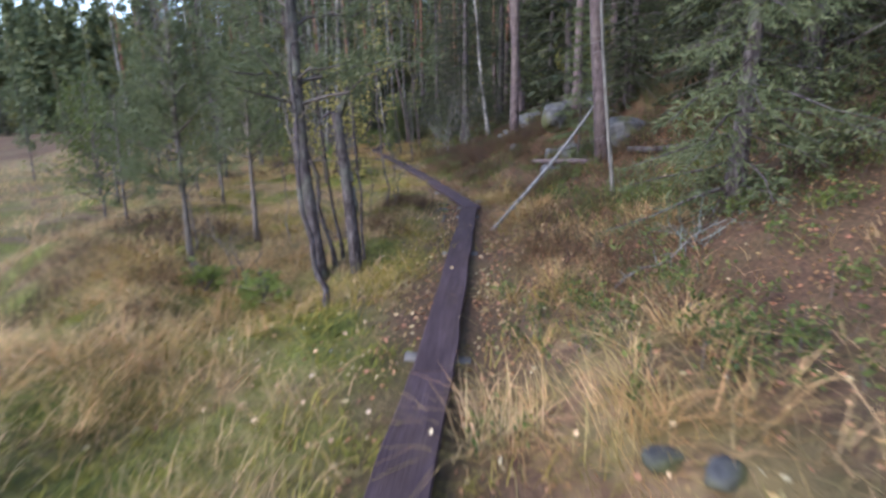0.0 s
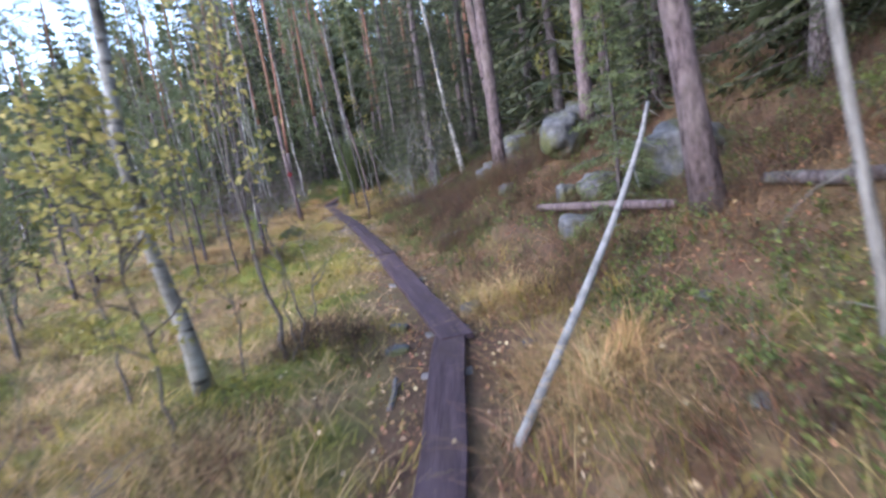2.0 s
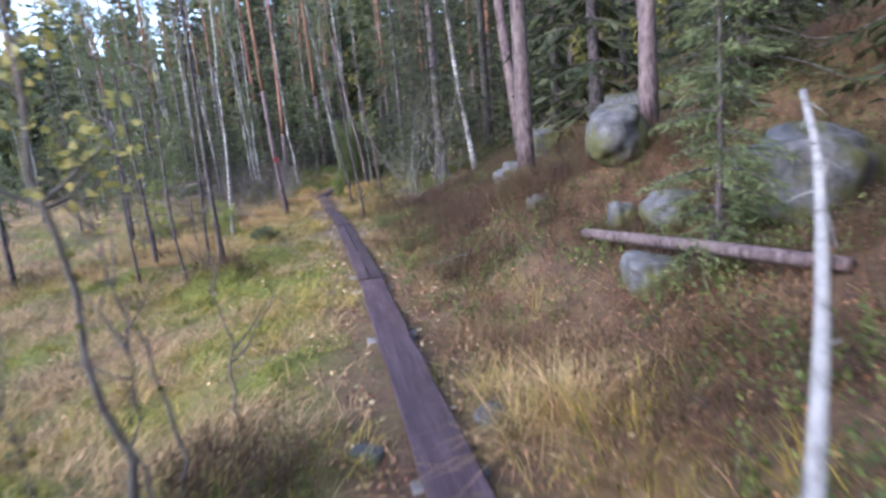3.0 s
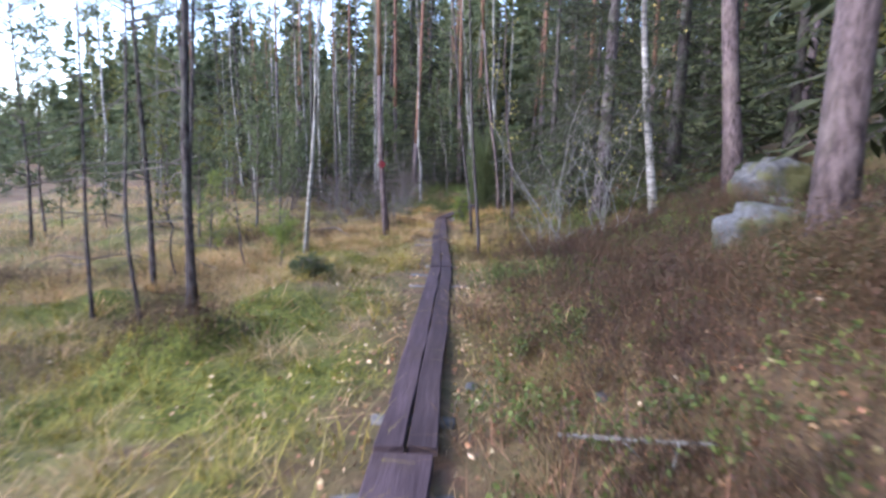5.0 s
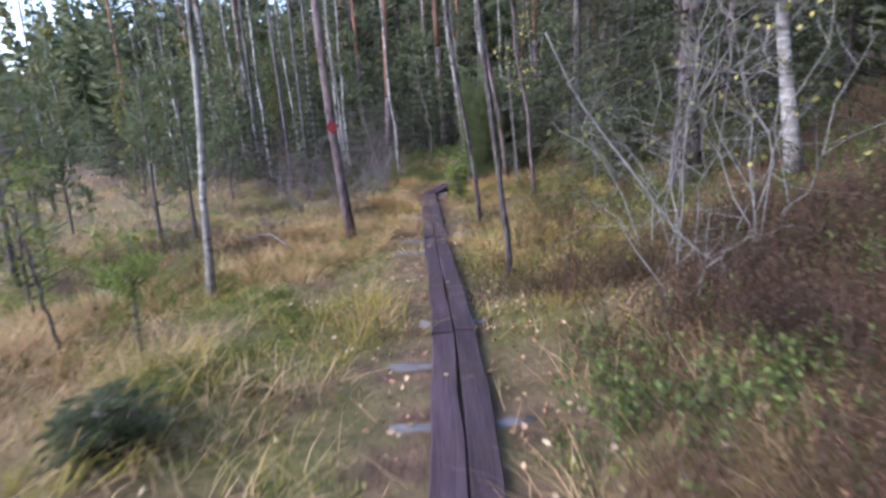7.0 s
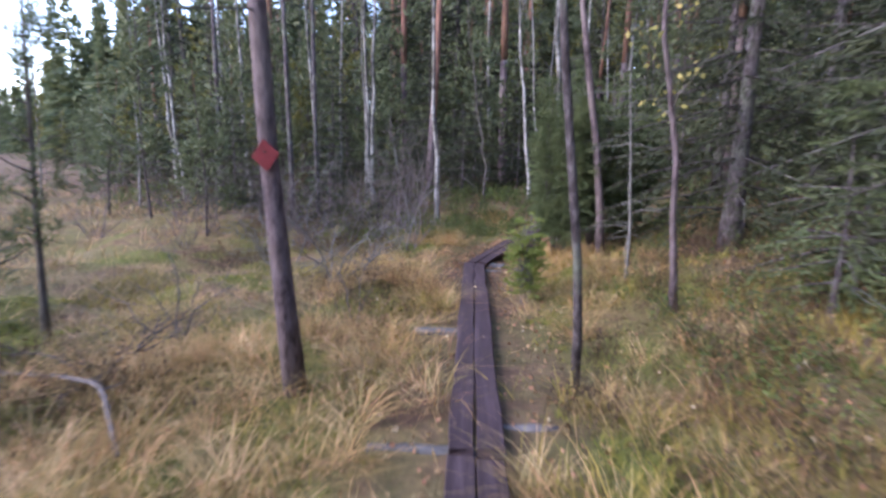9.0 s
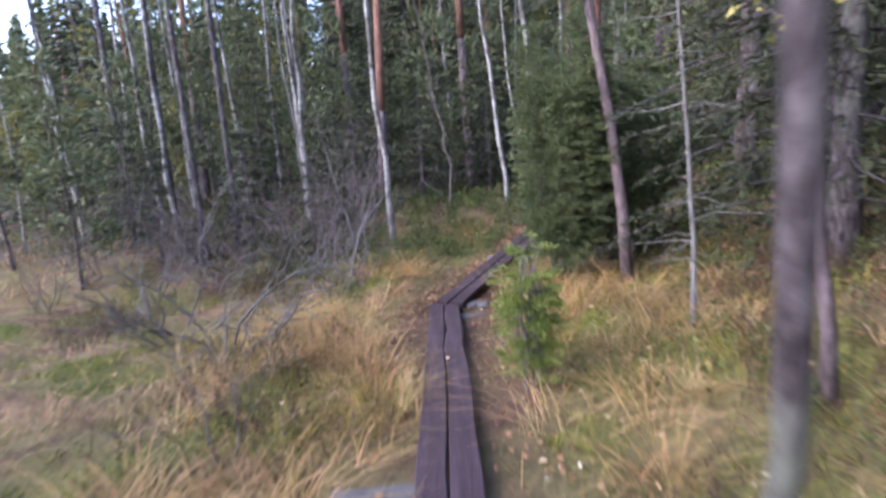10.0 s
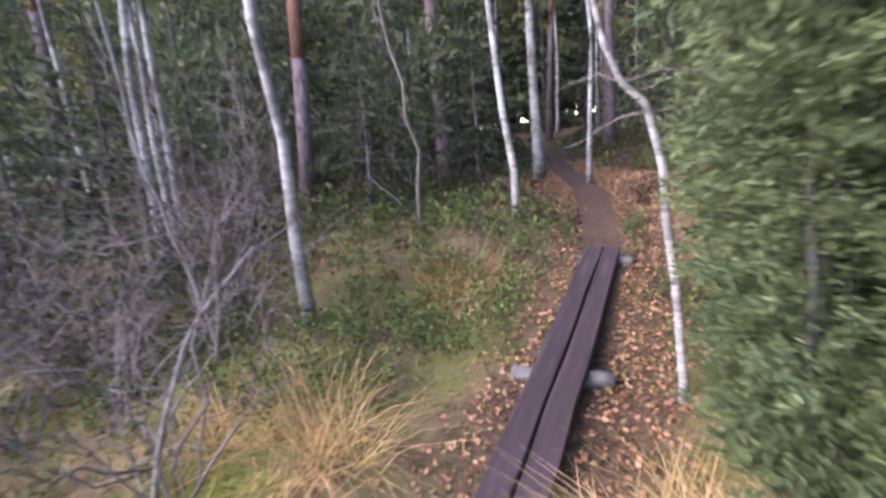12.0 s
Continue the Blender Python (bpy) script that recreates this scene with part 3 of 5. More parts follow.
def crown_on(root, path, low, high, count, reach, mat_leaf, kind, dens=1.0, up=0.3, twig_mat=None, name="crown", label=""):
    """Limbs over a stretch of the stem, with needle tufts or leaves."""
    h = path[-1, 2]
    z = RNG.uniform(low, high, count)
    starts = along(path, np.clip(z / h, 0, 1) ** (1 / 1.15))
    a = RNG.uniform(0, 6.283, count)
    f = np.clip((high * 1.08 - z) / max(high * 1.08 - low, 0.1), 0.15, 1)
    ways = unit(np.stack([np.cos(a), np.sin(a), up + 0.5 * (1 - f)], -1))
    ln = reach * (0.35 + 0.65 * f) * RNG.uniform(0.5, 1.15, count)
    far = "forest" in str(root.get("group"))
    wood, lines = twig_lines(starts, ways, ln, 0.013 if kind != "leaf" else 0.008, sag=0.05 if kind == "tuft" else -0.05, bend=0.22, sides=3 if far else 4, n=4 if far else 5)
    limbs_of(wood, twig_mat or M_TWIG, root, "branch", not far)
    pile = Pile()
    if kind == "tuft":
        for p in lines:
            m = max(2, int(5 * dens * np.linalg.norm(p[-1] - p[0]) + 1))
            q = along(p, RNG.uniform(0.35, 1.0, m)) + RNG.normal(0, 0.1, (m, 3))
            way = np.tile(unit(p[-1] - p[-2]) + [0, 0, 0.4], (m, 1))
            pile.add(*(tuft(q, way, 8, 0.26, 0.06) if far else tuft(q, way, 28, 0.12, 0.0105)))
    else:
        for p in lines:
            m = max(2, int(14 * dens * np.linalg.norm(p[-1] - p[0])))
            q = along(p, RNG.uniform(0.3, 1.0, m)) + RNG.normal(0, 0.07, (m, 3))
            k = 2.2 if far else 1.0
            pile.add(*kites(q, RNG.normal(0, 1, (m, 3)) + [0, 0, -0.7], k * RNG.uniform(0.04, 0.075, m), 0.04 * k))
    if mat_leaf:
        part(name, pile.mesh(name, mat_leaf), root, label)
    return lines


def dead_stubs(root, path, low, high, count, reach, mat):
    z = RNG.uniform(low, high, count)
    a = RNG.uniform(0, 6.283, count)
    ways = unit(np.stack([np.cos(a), np.sin(a), RNG.uniform(-0.35, 0.25, count)], -1))
    wood, _ = twig_lines(along(path, (z / path[-1, 2]) ** (1 / 1.15)), ways, reach * RNG.uniform(0.25, 1.0, count), 0.006, sag=0.15, bend=0.2, sides=3)
    limbs_of(wood, mat, root, "dead_twig", "forest" not in str(root.get("group")) and count < 40, "bare grey dead twig")


def pine(x, y, bow, r, h, label, bark=None, stubs=12, crown=(0.55, 0.98), count=26, reach=1.8, dens=1.0, stub_from=1.2, group="", red=0.45):
    """A Scots pine; above a share of its height the bark turns thin and orange."""
    root = thing("pine_tree", label, "tree", x, y, height(x, y), group)
    path = stem_path(*bow, h)
    low = max(2, int(len(path) * red))
    s = np.linspace(1, 0.25, len(path)) * r
    s[0] *= 1.3
    s[1] *= 1.06
    part("trunk", Pile().add(*tube(path[: low + 1], s[: low + 1], 12, 0.05)).mesh("trunk", bark or M_PINEBARK, True), root)
    part("upper_trunk", Pile().add(*tube(path[low:], s[low:], 10, 0.04)).mesh("upper_trunk", M_REDBARK, True), root, "thin flaky orange bark")
    if stubs:
        dead_stubs(root, path, min(stub_from, h * 0.3), h * crown[0] + 0.5, stubs, 0.9, M_TWIG)
    crown_on(root, path, h * crown[0], h * crown[1], count, reach, M_PINE, "tuft", dens, label="tufts of green pine needles")
    return root


def birch(x, y, bow, r, h, label, bark=None, limbs=16, leaves=M_OLIVE, dens=0.6, low=0.45, reach=1.3, group="", name="birch_tree", n=14, flare=1.3):
    root = thing(name, label, "tree", x, y, height(x, y), group)
    path = stem_path(*bow, h, n, 0.022)
    part("trunk", trunk_mesh(path, r, 0.2, 10, flare, bark or M_BIRCH, 0.04), root)
    if limbs:
        crown_on(root, path, h * low, h * 0.97, limbs, reach, leaves, "leaf", dens, 0.9, label="sparse fading autumn leaves")
    return root


# ---- trees beside the first stretch ----
pine(4.33, 7.66, (-0.07, 0.06, 0.84, -0.16, 0.13, 1.6), 0.108, 15.0, "tall pine with purplish grey plated bark on the slope", stubs=8, stub_from=3.5)
pine(4.68, 13.53, (0.0, 0, 2.0, -0.03, 0, 3.8), 0.115, 15.0, "straight purplish grey pine on the boulder slope", stubs=10, stub_from=3.0)
pine(5.9, 12.4, (0.0, 0, 2.0, -0.03, 0, 3.8), 0.11, 14.0, "purplish grey pine behind the boulders", stubs=10, stub_from=3.0)
ALDER = "leaning dark alder stem with flaking grey bark"
pine(-0.03, 5.36, (-0.11, -0.03, 1.0, -0.12, -0.03, 2.3), 0.07, 6.5, "leaning dark bog pine with low needle tufts", M_BARK, 5, (0.26, 0.98), 38, 1.2, 2.4, 0.5, "alder clump", 0.9)
birch(0.04, 4.2, (-0.1, -0.04, 0.87, -0.13, -0.04, 1.62), 0.03, 3.4, ALDER, M_BARK, 8, M_OLIVE, 0.5, 0.3, 0.8, name="alder_tree", group="alder clump")
birch(0.2, 5.62, (-0.08, 0.02, 0.9, -0.22, 0.05, 1.9), 0.022, 3.2, ALDER, M_BARK, 6, M_OLIVE, 0.4, 0.3, 0.7, name="alder_tree", group="alder clump")
birch(0.12, 5.5, (-0.18, 0.0, 0.9, -0.3, 0.0, 1.9), 0.026, 3.8, ALDER, M_BARK, 6, M_OLIVE, 0.4, 0.3, 0.7, name="alder_tree", group="alder clump")
birch(0.42, 5.5, (-0.02, 0.05, 0.9, -0.02, 0.12, 1.9), 0.02, 3.0, ALDER, M_BARK, 5, M_OLIVE, 0.4, 0.3, 0.7, name="alder_tree", group="alder clump")


def broken_snag(x, y):
    root = thing("broken_snag", "broken forked dark stem, splintered at the top", "tree", x, y, height(x, y), "alder clump")
    p = np.array([(0, 0, -0.12), (-0.02, 0, 0.3), (-0.06, -0.02, 0.95), (-0.1, -0.03, 1.4), (-0.13, -0.04, 1.66)])
    part("trunk", Pile().add(*tube(p, [0.085, 0.065, 0.058, 0.052, 0.05], 10, 0.05)).mesh("trunk", M_BARK, True), root)
    part("fork", Pile().add(*tube([(-0.12, -0.04, 1.58), (-0.04, -0.01, 1.76), (0.0, 0.0, 1.9), (0.03, 0.01, 1.97)], [0.04, 0.035, 0.026, 0.006], 8, 0.08)).mesh("fork", M_BARK, True), root, "splintered pale broken end")
    part("stub", Pile().add(*tube([(-0.13, -0.04, 1.62), (-0.18, -0.06, 1.66), (-0.25, -0.07, 1.62), (-0.34, -0.08, 1.5)], [0.03, 0.022, 0.014, 0.006], 8, 0.06)).mesh("stub", M_BARK, True), root)
    dead_stubs(root, p, 0.3, 1.5, 7, 0.5, M_TWIG)


broken_snag(0.34, 5.3)
birch(0.36, 8.2, (-0.16, -0.05, 1.45, -0.1, -0.02, 2.6), 0.052, 10.0, "leaning white birch with black marks", limbs=16, low=0.45, leaves=M_YELLOW, dens=0.5, flare=1.6)
SAP = "thin sapling with yellow autumn leaves"
birch(1.08, 8.6, (-0.06, 0.03, 0.8, -0.2, 0.06, 1.6), 0.01, 1.9, SAP, M_TWIG, 6, M_YELLOW, 0.8, 0.45, 0.4, name="rowan_sapling")
birch(0.96, 8.45, (-0.12, 0.1, 1.1, -0.15, 0.12, 2.3), 0.02, 3.2, SAP, M_TWIG, 16, M_YELLOW, 3.4, 0.35, 0.6, name="rowan_sapling")
birch(0.3, 7.5, (0.0, 0.02, 0.7, -0.08, 0.05, 1.5), 0.013, 2.1, SAP, M_TWIG, 22, M_YELLOW, 4.6, 0.25, 0.75, name="rowan_sapling")
birch(-0.25, 8.4, (0.0, 0.02, 0.7, -0.05, 0.05, 1.5), 0.014, 2.3, SAP, M_TWIG, 20, M_YELLOW, 3.8, 0.25, 0.7, name="rowan_sapling")
birch(-1.6, 6.4, (0.0, 0.02, 0.7, -0.05, 0.05, 1.5), 0.012, 1.8, SAP, M_TWIG, 9, M_OLIVE, 2.0, 0.3, 0.6, name="rowan_sapling")
for sx, sy, sh in ((-1.33, 16.57, 2.0), (-2.18, 18.44, 2.4), (-0.9, 17.6, 1.6)):
    birch(sx, sy, (-0.06, 0.02, 0.8, -0.1, 0.05, 1.5), 0.015, sh, "thin sapling with fading green leaves in the bog", M_BARK, 14, M_OLIVE, 1.6, 0.35, 0.5, name="willow_sapling")
GREENBUSH = "green leafy young tree at the water's edge"
birch(-4.3, 10.6, (0.0, 0.02, 1.0, -0.05, 0.05, 2.0), 0.025, 2.2, GREENBUSH, M_TWIG, 34, M_BERRY, 3.6, 0.15, 1.2, name="alder_tree")
birch(-5.6, 13.6, (0.0, 0.02, 1.0, -0.05, 0.05, 2.0), 0.028, 2.6, GREENBUSH, M_TWIG, 34, M_BERRY, 3.2, 0.15, 1.3, name="alder_tree")
birch(-3.2, 12.9, (0.0, 0.02, 1.0, -0.05, 0.05, 2.0), 0.024, 2.2, GREENBUSH, M_TWIG, 26, M_OLIVE, 3.0, 0.15, 1.0, name="alder_tree")
birch(-3.4, 12.2, (0.05, 0.02, 1.5, -0.05, 0.05, 3.0), 0.03, 4.5, "slender dark stem on the bog shore", M_BARK, 20, M_OLIVE, 1.6, 0.3, 1.1, name="alder_tree")
birch(-7.0, 17.5, (0.0, 0.02, 1.0, -0.05, 0.05, 2.0), 0.028, 2.6, GREENBUSH, M_TWIG, 30, M_BERRY, 3.0, 0.15, 1.3, name="alder_tree")
for sx, sy in ((1.0, 8.4), (0.62, 8.3), (1.15, 9.4), (0.1, 9.0), (-0.6, 7.2)):
    birch(sx, sy, (0.05, 0.0, 0.5, 0.02, 0.06, 1.0), 0.009, 1.4, "bare thin willow shoot in the grass", M_TWIG, 6, M_OLIVE, 0.4, 0.3, 0.4, name="willow_shoot", group="willow shoots")

root = spruce(3.55, 3.72, 7.5, 1.05, 0.075, "young dense spruce with low sweeping branches", 0.035, 0.2, 0.09, mat=M_PINE, fine=True)
spruce(5.3, 2.2, 10.0, 1.9, 0.12, "tall dark spruce on the bank", 0.04, 0.32, 0.13, fine=True)
spruce(5.9, 5.6, 11.0, 1.8, 0.12, "tall dark spruce on the bank", 0.04, 0.32, 0.14, fine=True)
for sx, sy, sh in ((7.4, 8.4, 9.0), (8.2, 10.4, 11.0), (7.3, 12.4, 10.0), (8.9, 6.8, 10.0), (7.0, 6.2, 8.0)):
    spruce(sx, sy, sh, 1.7, 0.1, "tall dark spruce on the hill", 0.05, 0.3, 0.14, fine=True)
spruce(4.85, 9.85, 3.2, 0.65, 0.035, "small light green spruce beside the boulder", 0.12, 0.15, 0.08, mat=M_JUNIPER, fine=True)


def dead_spruce(x, y, bow, r, h, twigs):
    root = thing("dead_spruce", "dead grey leafless young spruce", "tree", x, y, height(x, y))
    path = stem_path(*bow, h, 12, 0.008)
    part("trunk", trunk_mesh(path, r, 0.3, 8, 1.3, M_DEAD, 0.05), root)
    dead_stubs(root, path, 0.25, h * 0.95, twigs, 0.55, M_DEAD)


dead_spruce(3.47, 5.65, (-0.07, 0.07, 0.72, -0.15, 0.15, 1.4), 0.026, 5.5, 40)
dead_spruce(3.2, 23.8, (-0.02, 0.01, 0.9, -0.06, 0.03, 1.3), 0.019, 2.6, 26)

# ---- trees beside the middle stretch ----
DARKPINE = "thin dark bog pine with dead side twigs"
pine(0.25, 14.2, (-0.03, -0.02, 1.15, 0.0, 0.03, 2.3), 0.036, 7.5, DARKPINE, M_BARK, 26, (0.62, 0.98), 16, 0.9, 0.8, 0.5, "bog pines", 0.7)
pine(-0.04, 14.6, (0.03, 0.02, 1.1, 0.09, 0.07, 2.15), 0.025, 5.5, DARKPINE, M_BARK, 20, (0.62, 0.98), 12, 0.7, 0.8, 0.5, "bog pines", 0.7)
pine(-0.33, 14.4, (-0.07, -0.07, 0.97, -0.02, -0.01, 2.2), 0.02, 4.0, DARKPINE, M_BARK, 14, (0.6, 0.98), 9, 0.6, 0.8, 0.5, "bog pines", 0.7)
pine(-1.13, 14.85, (-0.01, -0.01, 0.72, 0.01, 0.01, 1.5), 0.022, 4.2, DARKPINE, M_BARK, 14, (0.6, 0.98), 9, 0.6, 0.8, 0.5, "bog pines", 0.7)
pine(-3.09, 15.4, (0.03, 0.02, 1.6, 0.18, 0.12, 3.4), 0.042, 6.5, DARKPINE, M_BARK, 16, (0.6, 0.98), 14, 0.8, 0.8, 0.5, "bog pines", 0.7)
pine(-1.18, 15.9, (0.0, 0.0, 1.0, -0.05, -0.02, 2.3), 0.035, 5.0, DARKPINE, M_BARK, 14, (0.55, 0.98), 14, 0.8, 0.8, 0.5, "bog pines", 0.7)
birch(-0.5, 19.2, (0.12, 0.06, 1.76, 0.23, 0.11, 3.3), 0.04, 8.5, "slim white birch standing in the bog", limbs=14, dens=0.4, low=0.4, reach=0.9)
pine(0.64, 21.08, (-0.13, -0.06, 1.4, -0.17, -0.07, 2.6), 0.062, 12.5, "leaning pine with red trail marker and orange upper bark", None, 14, (0.5, 0.98), 24, 1.6, 1.0, 1.9, red=0.3)
pine(2.58, 18.8, (-0.13, 0.01, 1.4, -0.2, 0.01, 2.1), 0.028, 6.0, "thin bare young pine beside the boards", M_BARK, 0, (0.65, 0.98), 10, 0.7, 0.8, 1.0, red=0.8)
birch(5.6, 19.6, (-0.14, 0.06, 1.1, -0.3, 0.13, 2.2), 0.066, 12.0, "pale grey birch before the dark spruces", M_GREYBIRCH, limbs=16, dens=0.6)
pine(6.85, 19.5, (-0.12, 0.06, 1.45, -0.3, 0.14, 2.9), 0.15, 16.0, "thick purplish grey pine at the foot of the slope", stubs=10, stub_from=3.0)
spruce(4.9, 20.6, 13.0, 2.1, 0.14, "big dark spruce with hanging branches", 0.08, 0.32, 0.14, fine=True)
spruce(6.9, 22.6, 14.0, 2.2, 0.15, "big dark spruce with hanging branches", 0.06, 0.36, 0.17, fine=True)
spruce(4.4, 24.3, 9.0, 1.7, 0.1, "dark spruce behind the bare shrub", 0.05, 0.28, 0.13, fine=True)
spruce(5.6, 25.0, 7.0, 1.6, 0.09, "dark spruce with low boughs", 0.04, 0.26, 0.13, fine=True)
spruce(4.6, 22.4, 3.4, 1.1, 0.04, "young spruce with spreading boughs", 0.08, 0.2, 0.1, mat=M_SPRUCE, fine=True)
spruce(5.4, 27.6, 8.0, 1.6, 0.09, "dark spruce behind the juniper", 0.05, 0.26, 0.14, fine=True)


def small_pine(x, y, h, reach, label, mat=M_YOUNG, dens=1.6, low=0.15):
    root = thing("pine_sapling", label, "tree", x, y, height(x, y))
    path = stem_path(0.02, 0, h * 0.4, 0.05, 0.02, h * 0.8, h, 8)
    part("trunk", trunk_mesh(path, 0.012 + 0.008 * h, 0.3, 7, 1.2, M_TWIG), root)
    crown_on(root, path, h * low, h, int(9 + 7 * h), reach, mat, "tuft", dens, 0.5)


small_pine(-0.38, 17.76, 0.9, 0.2, "thin young pine in the grass", M_YOUNG, 0.6, 0.3)
small_pine(-2.0, 22.0, 2.8, 0.4, "thin light green pine in the bog", M_JUNIPER, 0.8, 0.3)
small_pine(-2.5, 21.9, 2.6, 0.45, "young pine in the bog", M_JUNIPER, 0.7)
small_pine(-2.9, 20.1, 2.0, 0.45, "young pine in the bog", M_JUNIPER, 0.7)
small_pine(-5.1, 22.7, 2.6, 0.55, "young pine in the bog", M_JUNIPER, 0.7, 0.25)
small_pine(-1.9, 18.6, 1.3, 0.35, "young pine in the bog", M_YOUNG, 0.6)
small_pine(-4.6, 12.0, 2.2, 0.8, "bushy young pine at the water's edge", M_PINE, 1.4)
small_pine(-3.4, 9.2, 2.0, 0.7, "bushy young pine at the water's edge", M_PINE, 1.4)
small_pine(-2.2, 10.8, 2.0, 0.5, "young pine in the bog", M_PINE, 1.0)
spruce(4.15, 21.9, 1.7, 0.6, 0.025, "young spruce with pale green tips", 0.14, 0.16, 0.09, mat=M_JUNIPER, fine=True)

for sx, sy, sh, sr in ((-1.45, 5.7, 2.9, 0.7), (-1.0, 7.2, 3.2, 0.75)):
    small_pine(sx, sy, sh, sr, "thin bog pine with soft green needle tufts", M_PINE, 2.6, 0.3)

for sx, sy, sh in ((-3.0, 14.2, 6.5), (-4.6, 16.5, 7.0), (-2.7, 19.4, 5.5), (-6.3, 20.0, 5.5)):
    pine(sx, sy, (0.05, 0.02, 1.5, -0.06, 0.05, 3.0), 0.035, sh, "slender bog pine with a low soft green crown", M_BARK, 10, (0.2, 0.98), 42, 1.1, 1.1, 0.6, "bog pines", 0.8)

# ---- trees round the last stretch ----
pine(2.42, 21.6, (-0.07, -0.38, 0.9, -0.24, -0.58, 1.8), 0.029, 8.0, "slender dark pine beside the boards", M_BARK, 12, (0.6, 0.98), 12, 0.8, 0.8, 1.8, red=0.75)
pine(3.13, 25.0, (-0.1, 0.04, 1.35, -0.34, 0.11, 2.45), 0.048, 12.0, "leaning grey-brown pine behind the grass", None, 12, (0.5, 0.98), 20, 1.4, stub_from=1.0)
birch(3.38, 22.75, (-0.09, 0.03, 1.2, -0.24, 0.08, 2.25), 0.03, 7.0, "thin pine-like stem with a few yellow leaves", M_PINEBARK, 16, M_YELLOW, 2.0, 0.2, 0.7, name="aspen_sapling")
WHITE = "slim white birch at the forest edge"
birch(0.63, 27.85, (-0.05, -0.01, 1.3, -0.15, -0.03, 2.8), 0.042, 11.0, WHITE, limbs=14, dens=0.4, reach=0.9, group="birches")
birch(-1.12, 29.7, (-0.08, -0.03, 1.86, -0.15, -0.05, 3.15), 0.036, 10.0, WHITE, limbs=12, dens=0.4, reach=0.9, group="birches")
birch(-1.4, 30.4, (-0.05, 0, 1.5, -0.08, 0, 3.2), 0.045, 12.0, WHITE, limbs=14, dens=0.4, group="birches")
birch(1.35, 33.2, (-0.05, 0, 1.5, -0.12, 0, 3.2), 0.055, 13.0, WHITE, limbs=14, dens=0.4, group="birches")
birch(-2.9, 31.2, (-0.08, 0, 1.5, -0.2, 0, 3.2), 0.045, 12.0, WHITE, limbs=14, dens=0.4, group="birches")
birch(-4.6, 32.2, (-0.08, 0, 1.5, -0.2, 0, 3.2), 0.045, 12.0, WHITE, limbs=14, dens=0.4, group="birches")
birch(-4.3, 30.4, (-0.1, -0.07, 1.42, -0.14, -0.1, 2.7), 0.045, 10.0, WHITE, limbs=12, dens=0.4, group="birches")
birch(-0.88, 28.95, (-0.06, -0.03, 1.14, -0.02, -0.01, 2.5), 0.042, 9.0, WHITE, limbs=14, dens=0.4, reach=0.8, group="birches")
birch(-0.8, 28.9, (-0.2, 0.03, 0.9, -0.32, 0.05, 2.2), 0.025, 6.0, "bare forked grey stem beside a birch", M_DEAD, 8, None, 0.3, 0.3, 0.6, group="birches")
birch(-3.0, 28.6, (-0.05, -0.03, 1.14, -0.08, -0.01, 2.5), 0.04, 9.5, WHITE, limbs=12, dens=0.4, reach=0.8, group="birches")
birch(-6.3, 30.8, (-0.15, -0.03, 1.5, -0.3, -0.01, 3.0), 0.045, 9.5, WHITE, limbs=12, dens=0.4, reach=0.8, group="birches")
birch(-7.6, 32.5, (-0.15, -0.03, 1.5, -0.3, -0.01, 3.0), 0.05, 10.5, WHITE, limbs=12, dens=0.4, reach=0.8, group="birches")
birch(2.35, 29.4, (-0.08, 0.01, 1.28, -0.23, 0.03, 2.14), 0.037, 9.0, "crooked slim birch beside the path", limbs=12, dens=0.3, reach=0.7, group="birches")
birch(3.63, 31.4, (0.01, 0, 1.44, 0, 0, 2.43), 0.033, 10.0, WHITE, limbs=12, dens=0.3, reach=0.7, group="birches")
birch(3.2, 32.6, (-0.04, 0.01, 1.56, -0.14, 0.03, 2.74), 0.075, 12.0, "grey-white birch standing by the path", limbs=12, dens=0.3, group="birches")


def crooked_stem(x, y):
    """A thin stem that kinks sharply at head height."""
    root = thing("rowan_tree", "thin crooked grey stem beside the juniper", "tree", x, y, height(x, y))
    p = np.array([(0, 0, -0.12), (0, 0, 0.1), (-0.03, 0, 0.42), (-0.05, 0.01, 0.62), (-0.1, 0, 0.9), (-0.12, 0, 1.12), (-0.17, 0.01, 1.32), (-0.2, 0.01, 1.4), (-0.3, 0.03, 1.5), (-0.37, 0.03, 1.66), (-0.42, 0.04, 1.86), (-0.46, 0.05, 2.2), (-0.5, 0.06, 3.0), (-0.58, 0.08, 3.9)])
    part("trunk", Pile().add(*tube(p, np.linspace(0.024, 0.009, len(p)), 9, 0.07)).mesh("trunk", M_GREYBIRCH, True), root)
    dead_stubs(root, p, 1.6, 3.6, 9, 0.6, M_TWIG)


